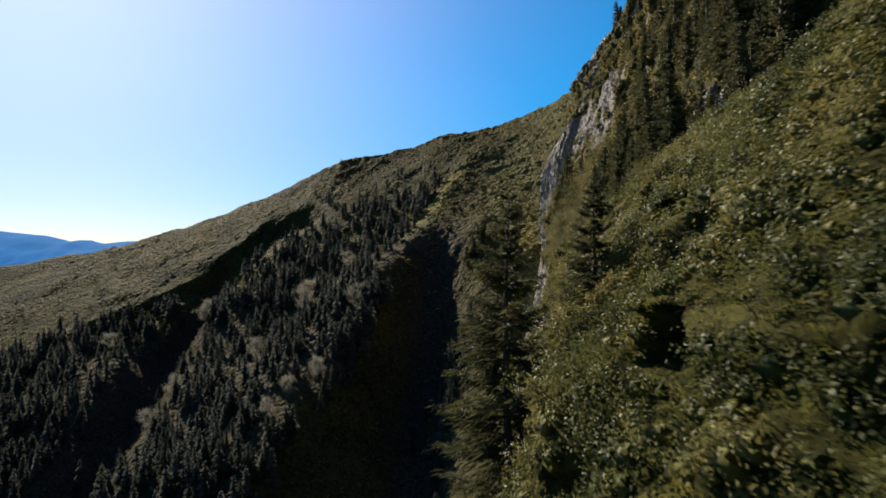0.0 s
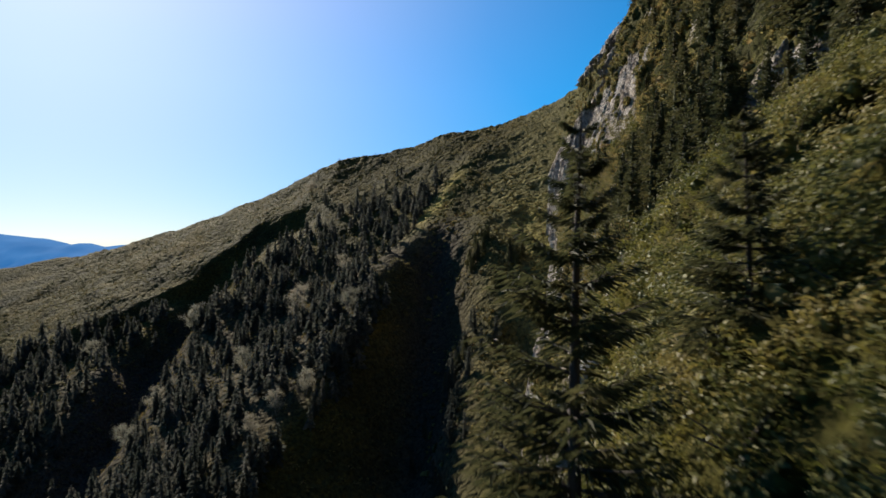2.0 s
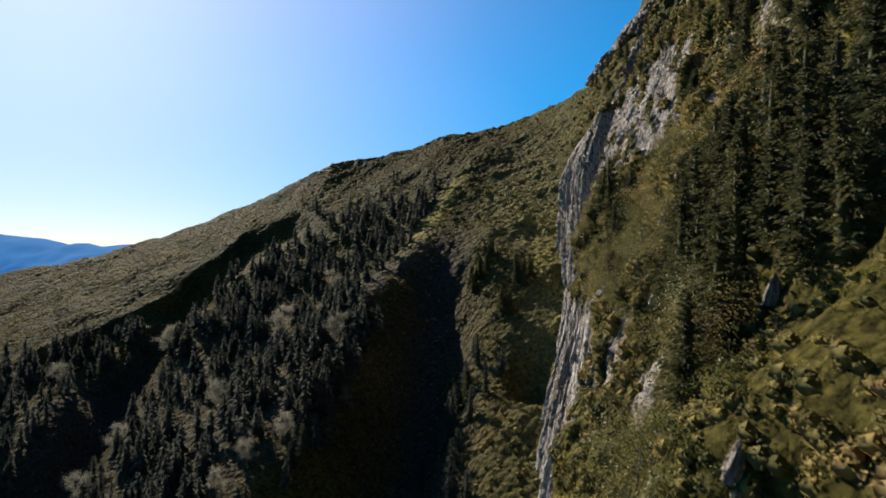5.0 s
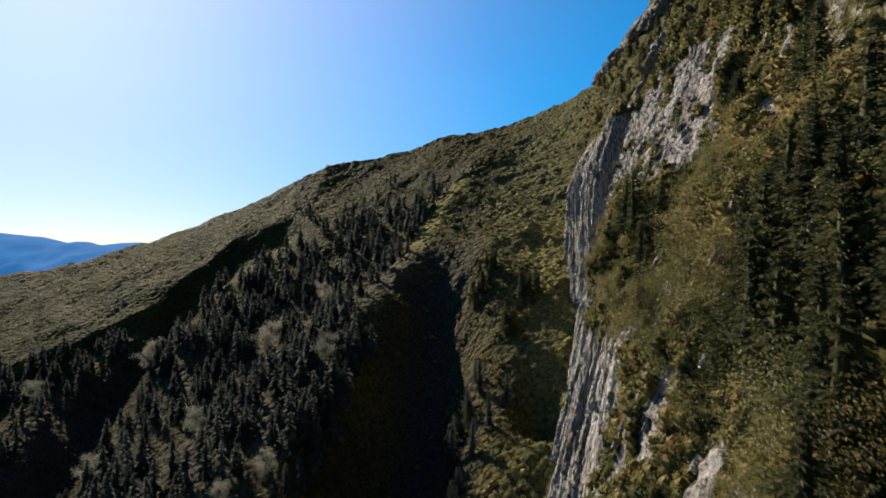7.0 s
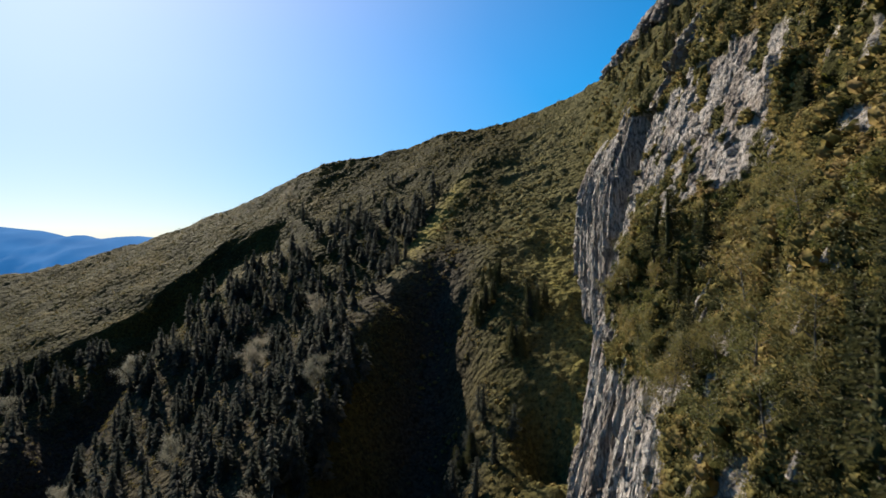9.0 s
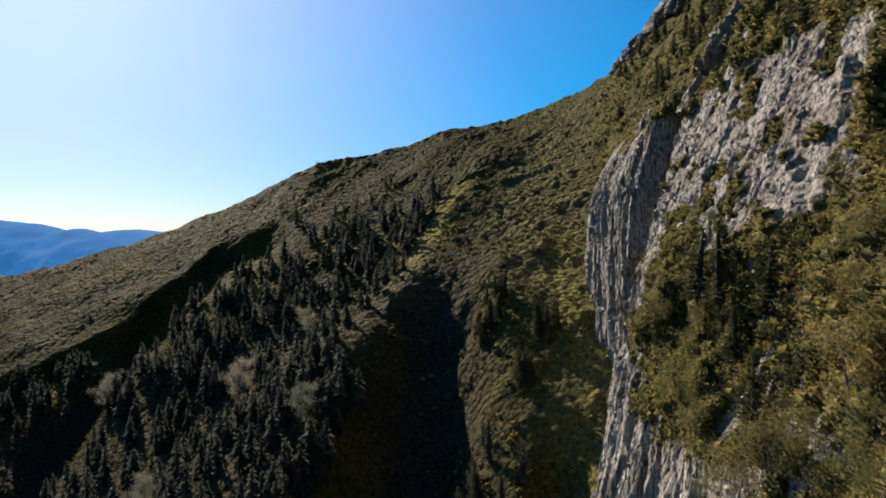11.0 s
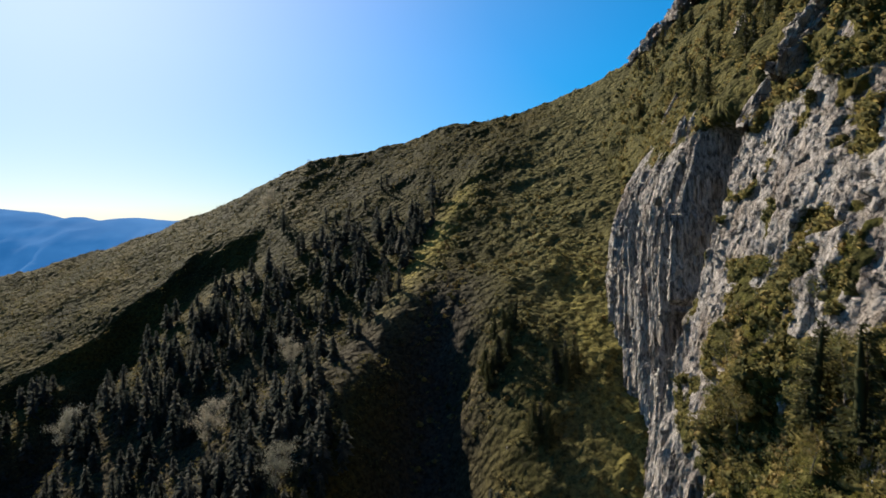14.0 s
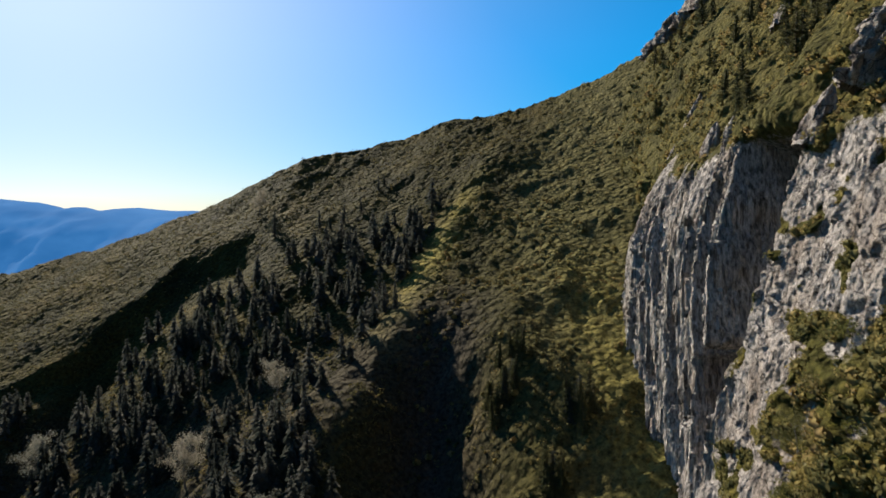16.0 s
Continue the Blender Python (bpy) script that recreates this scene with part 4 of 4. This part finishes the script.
# birches that lean out under the flight
for x, y, z, h, tilt in ((1.2, 17, 88.2, 6.0, -24), (13.6, 84, 82, 12, -6), (15.6, 81, 87, 9, -8), (15.0, 88, 84, 10, -4)):
    ob = copy_at(birches[1], pose(x, y, z, 2, tilt, 70) @ Matrix.Scale(h / 8, 4))
    tagged(ob, "slender birch leaning out from the steep slope", group="birches on the cliffside")

# the forest on the spur
pale_spots = ((-97, 262, 11), (-51, 237, 11), (-29, 209, 9), (-35, 177, 7), (-41, 171, 6.5), (-45, 164, 6), (-87, 188, 8), (-88, 208, 9), (-72, 362, 10), (-38, 256, 9), (-140, 268, 9), (-60, 205, 8))
for x, y, h in pale_spots:
    plant(pales, x, y, float(hill(x, y)) - 0.2, h / 9, "pale aspens in the forest")
count = 0
far_sites = []
while count < 1450:
    x, y = -200 + 196 * rng.random(), 125 + 225 * rng.random()
    d = np.interp(x, LIP_X, LIP_Y) - y
    xc = np.interp(y, CREST_Y, CREST_X)
    if any(abs(x - px - 0.2 * (y - py)) < 4 and -14 < y - py < 5 for px, py, _ in pale_spots):
        continue
    if abs(x - np.interp(y, GULLY_Y, GULLY_X)) < 15 and rng.random() < 0.93:
        continue
    if d < 2 or x > xc + 8 - 14 * step(215, 235, y) or y > 318 + 0.2 * (x + 60) or rng.random() > 0.45 + 0.55 * step(-0.2, 0.15, fbm(x / 22, y / 22, 0, 2, 90)):
        continue
    if y > 235 and rng.random() < 0.3:
        continue
    size = (4.6 + 5.4 * rng.random() ** 1.6) / 9
    if x > -112 and y < 290 and count % 2 == 0 and count < 620:
        plant(spruces, x, y, float(hill(x, y)) - 0.2, size, "spruces of the forest")
    else:
        far_sites.append((x, y, float(hill(x, y)) - 0.2, size * 9))
    count += 1


# the dense dark stand along the crest above the ravine
while len(far_sites) < 1390:
    y = 128 + 92 * rng.random()
    x = float(np.interp(y, CREST_Y, CREST_X)) + 7 - 40 * rng.random() ** 1.3
    if not any(abs(x - px - 0.2 * (y - py)) < 4 and -14 < y - py < 5 for px, py, _ in pale_spots):
        far_sites.append((x, y, float(hill(x, y)) - 0.2, 5 + 4.5 * rng.random()))


def rough_spruces(sites):
    """Spruces of the wider forest, joined."""
    made = []
    for x, y, z, h in sites:
        n = 100
        t = rng.random(n) ** 0.8
        az = rng.random(n) * 2 * np.pi
        out = np.stack([np.cos(az), np.sin(az), -0.25 + 0 * az], -1)
        L = h * 0.24 * ((1 - t) ** 0.85 + 0.06) * (0.6 + 0.6 * rng.random(n))
        p = np.array([x, y, z]) + np.stack([0 * t, 0 * t, h * (0.08 + 0.92 * t)], -1) + out * (L * 0.1)[:, None]
        up = np.array([0, 0, 1.0]) + rng.normal(size=out.shape) * 0.5
        made.append(cards(p, out + rng.normal(size=out.shape) * 0.15, L + 0.3, L * 0.45 + 0.2, side=np.cross(up, out)))
        v, q = heart(h, h * 0.07, 5, 5)
        made.append((v + np.array([x, y, z]), q))
        made.append(tube(np.array([[x, y, z], [x, y, z + h]]), [0.013 * h, 0.01], 3))
    return joined(made)


tagged(link_mesh("forest", *rough_spruces(far_sites), FAR_FOREST), "dense dark spruce forest on the shaded hillside", "forest", kind="stuff")
for x, y, h in ((11, 231, 7), (13, 233, 6), (22, 222, 7), (24, 224, 6), (17, 212, 6), (6, 181, 9), (10, 186, 8), (3, 176, 8), (14, 192, 8), (1, 168, 9), (8, 205, 6), (-25, 354, 6), (-23, 357, 5), (-4, 321, 7), (-2, 324, 6),
                (-36, 339, 7), (-40, 336, 6), (-30, 342, 6), (-44, 338, 7), (-15, 273, 8), (-12, 268, 7), (-17, 268, 6), (-62, 345, 7), (-60, 338, 8), (-5, 185, 8), (-8, 176, 9)):
    plant(spruces, x, y, float(hill(x, y)) - 0.2, h / 9, "spruces on the open slope", "short bushy spruce on the open turf slope")


for x0, y0 in ((11, 231), (22, 222), (17, 211), (4, 195), (13, 240)):
    for _ in range(5):
        x, y = x0 + 2.2 * rng.normal(), y0 + 2.0 * rng.normal()
        plant(firs, x, y, float(hill(x, y)) - 0.3, (5 + 2.5 * rng.random()) / 12, "dark firs on the open slope", "dark fir in a clump on the turf slope")
for x, y, h in ((11, 231, 8), (13.5, 232, 7), (9, 228, 7), (21, 223, 8), (23.5, 222, 7), (25, 225, 6.5), (16, 213, 7), (18, 210, 7), (3, 196, 8), (6, 193, 7)):
    plant(firs, x, y, float(hill(x, y)) - 0.3, h / 12, "dark firs on the open slope", "short dark fir casting a long shadow on the turf")


for _ in range(22):
    y = 110 + 110 * rng.random()
    x = float(np.interp(y, RAVINE_Y, RAVINE_X)) + 5 + 9 * rng.random() ** 1.5
    plant(spruces, x, y, float(hill(x, y)) - 0.3, (6 + 4 * rng.random()) / 9, "spruces beside the ravine", "dark spruce on the lower edge of the ravine")


# ---- shrubs and grass ----
def face_points(n, y0, y1, z0, z1, keep):
    """Places on the mountain side, with the way out of it, where keep allows."""
    y, z = y0 + (y1 - y0) * rng.random(n), z0 + (z1 - z0) * rng.random(n)
    ok = rng.random(n) < keep(y, z)
    y, z = y[ok], z[ok]
    x = face(y, z)
    e = 0.5
    fy, fz = (face_base(y + e, z) - face_base(y - e, z)) / (2 * e), (face_base(y, z + e) - face_base(y, z - e)) / (2 * e)
    return np.stack([x, y, z], -1), unit(np.stack([-np.ones_like(y), fy, fz], -1))


def lumps(where, radius, flat, inner, vary):
    """Dense inner parts of bushes: uneven rounded blobs."""
    g = [(a, b, c) for a in (-1, 1) for b in (-1, 1) for c in (-1, 1)] + [(1.6, 0, 0), (-1.6, 0, 0), (0, 1.6, 0), (0, -1.6, 0), (0, 0, 1.6), (0, 0, -1.6)]
    quads = []
    for i in range(8):
        for ax in range(3):
            j = i ^ (4, 2, 1)[ax]
            if i < j:
                e1, e2 = [8 + 2 * k + (g[i][k] < 0) for k in range(3) if k != ax]
                quads.append([i, e1, j, e2])
    g = np.array(g)
    n = len(where)
    v = where[:, None] + unit(g)[None] * (radius[:, None] * (inner + vary * rng.random((n, 14))))[..., None] * np.array([1, 1, flat])
    return v.reshape(-1, 3), (np.arange(n)[:, None, None] * 14 + np.array(quads)[None]).reshape(-1, 4)


def bushes(where, out, radius, leaves, leaf, flat=0.85, inner=0.50, vary=0.30):
    """Rounded clumps standing out of a slope, clothed in leaves that lie along their outside."""
    n = len(where)
    radius = np.broadcast_to(radius, (n,))
    k = np.repeat(np.arange(n), leaves)
    v = unit(rng.normal(size=(len(k), 3)) + out[k] * 0.7 + np.array([0, 0, 0.5]))
    p = where[k] + v * (radius[k] * (0.55 + 0.50 * rng.random(len(k))))[:, None] * np.array([1, 1, flat])
    way = unit(np.cross(v, rng.normal(size=v.shape))) + 0.45 * v
    size = leaf * (0.6 + 0.8 * rng.random(len(k)))
    made = cards(p, way, size, size * 0.6, side=v + 0.45 * rng.normal(size=v.shape))
    return joined([made, lumps(where, radius, flat, inner, vary)]) if inner else made


def blades(where, out, each, length, width):
    """Grass blades that hang down the slope."""
    k = np.repeat(np.arange(len(where)), each)
    p = where[k] + rng.normal(size=(len(k), 3)) * 0.12
    way = out[k] * 0.8 + np.array([0, 0, 0.35]) + rng.normal(size=(len(k), 3)) * 0.35
    size = length * (0.6 + 0.8 * rng.random(len(k)))
    return cards(p, way, size, width, droop=0.45)


def turf_keep(y, z):
    return (1 - step(0.3, 0.6, rockiness(y, z))) * (1 - step(0.6, 1.4, hollows(y, z)))


def patch(y, z, seed, lo=-0.1, hi=0.25):
    return turf_keep(y, z) * step(lo, hi, fbm(y / 6, z / 6, 0, 3, seed))


pieces = []
w, o = face_points(3300, 5, 52, 90, 114, lambda y, z: patch(y, z, 101, -1.2, -0.5) * (1 - 0.6 * step(36, 42, y)))
pieces.append(bushes(w, o, 0.35 + 0.75 * rng.random(len(w)) ** 1.5, 92, 0.115, 0.85, 0.28, 0.24))
tagged(link_mesh("slope_thicket", *joined(pieces), SHRUB_LEAVES, smooth=True), "low green and yellowing scrub over the near slope", "shrubs", kind="stuff")
pieces = []
w, o = face_points(9000, 50, 165, 78, 150, lambda y, z: patch(y, z, 102, -0.3, 0.1) * (1 - 0.7 * box_mask(y, z, 62, 103, 100, 124, 2)))
pieces.append(bushes(w, o, 0.45 + 0.75 * rng.random(len(w)), 26, 0.23))
w, o = face_points(2300, 88, 136, 88, 128, lambda y, z: turf_keep(y, z) * (1 - 0.8 * box_mask(y, z, 62, 100, 100, 124, 2)))
pieces.append(bushes(w, o, 0.6 + 0.9 * rng.random(len(w)) ** 1.5, 52, 0.20))
w, o = face_points(3200, 126, 192, 88, 144, turf_keep)
pieces.append(bushes(w, o, 0.35 + 0.45 * rng.random(len(w)), 20, 0.24))
tagged(link_mesh("mountain_shrubs", *joined(pieces), LUSH_LEAVES, smooth=True), "low green and yellowing shrubs over the mountainside", "shrubs", kind="stuff")
pieces = []
w, o = face_points(9000, 120, 330, 90, 190, lambda y, z: patch(y, z, 103, -0.4, 0.1))
tagged(link_mesh("upper_shrubs", *bushes(w, o, 0.4 + 0.7 * rng.random(len(w)), 12, 0.45), LUSH_LEAVES, smooth=True), "low olive shrubs on the turf above the cliff", "shrubs", kind="stuff")
pieces = []
w, o = face_points(9000, 4, 60, 88, 122, lambda y, z: np.maximum(patch(y, z, 104, -0.2, 0.3), turf_keep(y, z) * step(36, 42, y)))
pieces.append(blades(w, o, 7, 0.5, 0.06))
w, o = face_points(5000, 55, 165, 80, 152, lambda y, z: patch(y, z, 105, -0.1, 0.3))
pieces.append(blades(w, o, 5, 0.8, 0.12))
tagged(link_mesh("mountain_grass", *joined(pieces), GRASS), "dry yellow-green grass hanging down the mountainside", "grass", kind="stuff")

def hill_bushes(n, x0, x1, y0, y1, keep, r0, r1, leaves, leaf, inner=0.0):
    x, y = x0 + (x1 - x0) * rng.random(n), y0 + (y1 - y0) * rng.random(n)
    stripe = (np.abs(x - np.interp(y, CREST_Y, CREST_X) + 2) < 4.5) & (y > 245) & (y < 345)
    ok = ~stripe & (fbm(x / 10, y / 10, 0, 3, 110) > keep) & (y < np.interp(x, RIDGE_X, RIDGE_Y) + 3)
    x, y = x[ok], y[ok]
    at = np.stack([x, y, hill(x, y)], -1)
    out = np.broadcast_to(unit(np.array([[-0.3, -0.4, 1.0]])), at.shape)
    return bushes(at, out, r0 + (r1 - r0) * rng.random(len(at)) ** 2, leaves, leaf, 0.7, inner)


pieces = [hill_bushes(11500, -230, 60, 200, 415, -0.3, 0.4, 1.2, 8, 0.48), hill_bushes(2600, -150, -10, 140, 300, -0.5, 0.5, 1.3, 14, 0.5)]
tagged(link_mesh("hillside_shrubs", *joined(pieces), TURF_LEAVES), "low dark shrubs dotted over the hillside turf", "shrubs", kind="stuff")
tagged(link_mesh("slope_shrubs", *hill_bushes(700, -6, 20, 150, 310, -0.1, 0.5, 1.5, 14, 0.24, 0.55), LUSH_LEAVES, smooth=True), "low olive shrubs on the slope beside the ravine", "shrubs", kind="stuff")
tagged(link_mesh("bright_shrubs", *hill_bushes(900, 16, 42, 150, 310, -0.2, 0.4, 1.2, 14, 0.22, 0.55), LUSH_LEAVES, smooth=True), "low yellow-green shrubs at the foot of the cliff", "shrubs", kind="stuff")


# ---- bushes that stand out singly ----
def shrub(name, radius, leaves, leaf, leaf_mat, label):
    """A round bush: some stems and a loose crown of leaves."""
    bush = tagged(new(name), label, "shrub")
    for _ in range(5):
        way = unit(rng.normal(size=3) * np.array([1, 1, 0.3]) + np.array([0, 0, 0.9]))
        line = np.stack([way * radius * f + rng.normal(size=3) * 0.04 * radius for f in (0, 0.5, 1.0)])
        line[0] = 0
        link_mesh("stem", *tube(line, [0.03 * radius, 0.02 * radius, 0.006], 4), BARK, bush)
    lobes = rng.normal(size=(9, 3)) * radius * np.array([0.5, 0.5, 0.3]) + np.array([0, 0, radius * 0.75])
    k = rng.integers(0, len(lobes), leaves)
    v = unit(rng.normal(size=(leaves, 3)))
    p = lobes[k] + v * (radius * 0.44 * rng.random(leaves) ** 0.25)[:, None]
    size = leaf * (0.6 + 0.8 * rng.random(leaves))
    tagged(link_mesh("foliage", *cards(p, np.cross(v, rng.normal(size=v.shape)) + 0.4 * v, size, size * 0.6, side=v + 0.5 * rng.normal(size=v.shape)), leaf_mat, bush), kind="stuff")
    return bush


green_bushes = [shrub("shrub", 1.0, 430, 0.17, SHRUB_LEAVES, "leafy green bush with glinting leaves on the steep turf") for _ in range(3)]
near_bushes = [shrub("shrub", 1.0, 900, 0.085, SHRUB_LEAVES, "leafy green bush with small glinting leaves on the steep turf") for _ in range(2)]
gold_bushes = [shrub("shrub", 1.0, 430, 0.18, BIRCH_LEAVES, "golden-green autumn bush on the steep turf") for _ in range(2)]
for kinds, y0, y1, z0, z1, count, r0, r1 in ((near_bushes, 8, 24, 92, 99, 18, 0.7, 1.2), (near_bushes, 20, 46, 95, 106, 30, 0.6, 1.2), (gold_bushes, 26, 46, 99, 108, 10, 0.6, 1.1),
                                             (green_bushes, 68, 82, 92, 99, 20, 0.8, 1.5), (gold_bushes, 90, 168, 100, 121, 50, 0.8, 1.6), (green_bushes, 100, 168, 98, 122, 40, 0.8, 1.5)):
    for _ in range(count):
        y, z = y0 + (y1 - y0) * rng.random(), z0 + (z1 - z0) * rng.random()
        plant(kinds, on_face(y, z) + 0.1, y, z - 0.1, r0 + (r1 - r0) * rng.random(), "bushes on the mountainside")
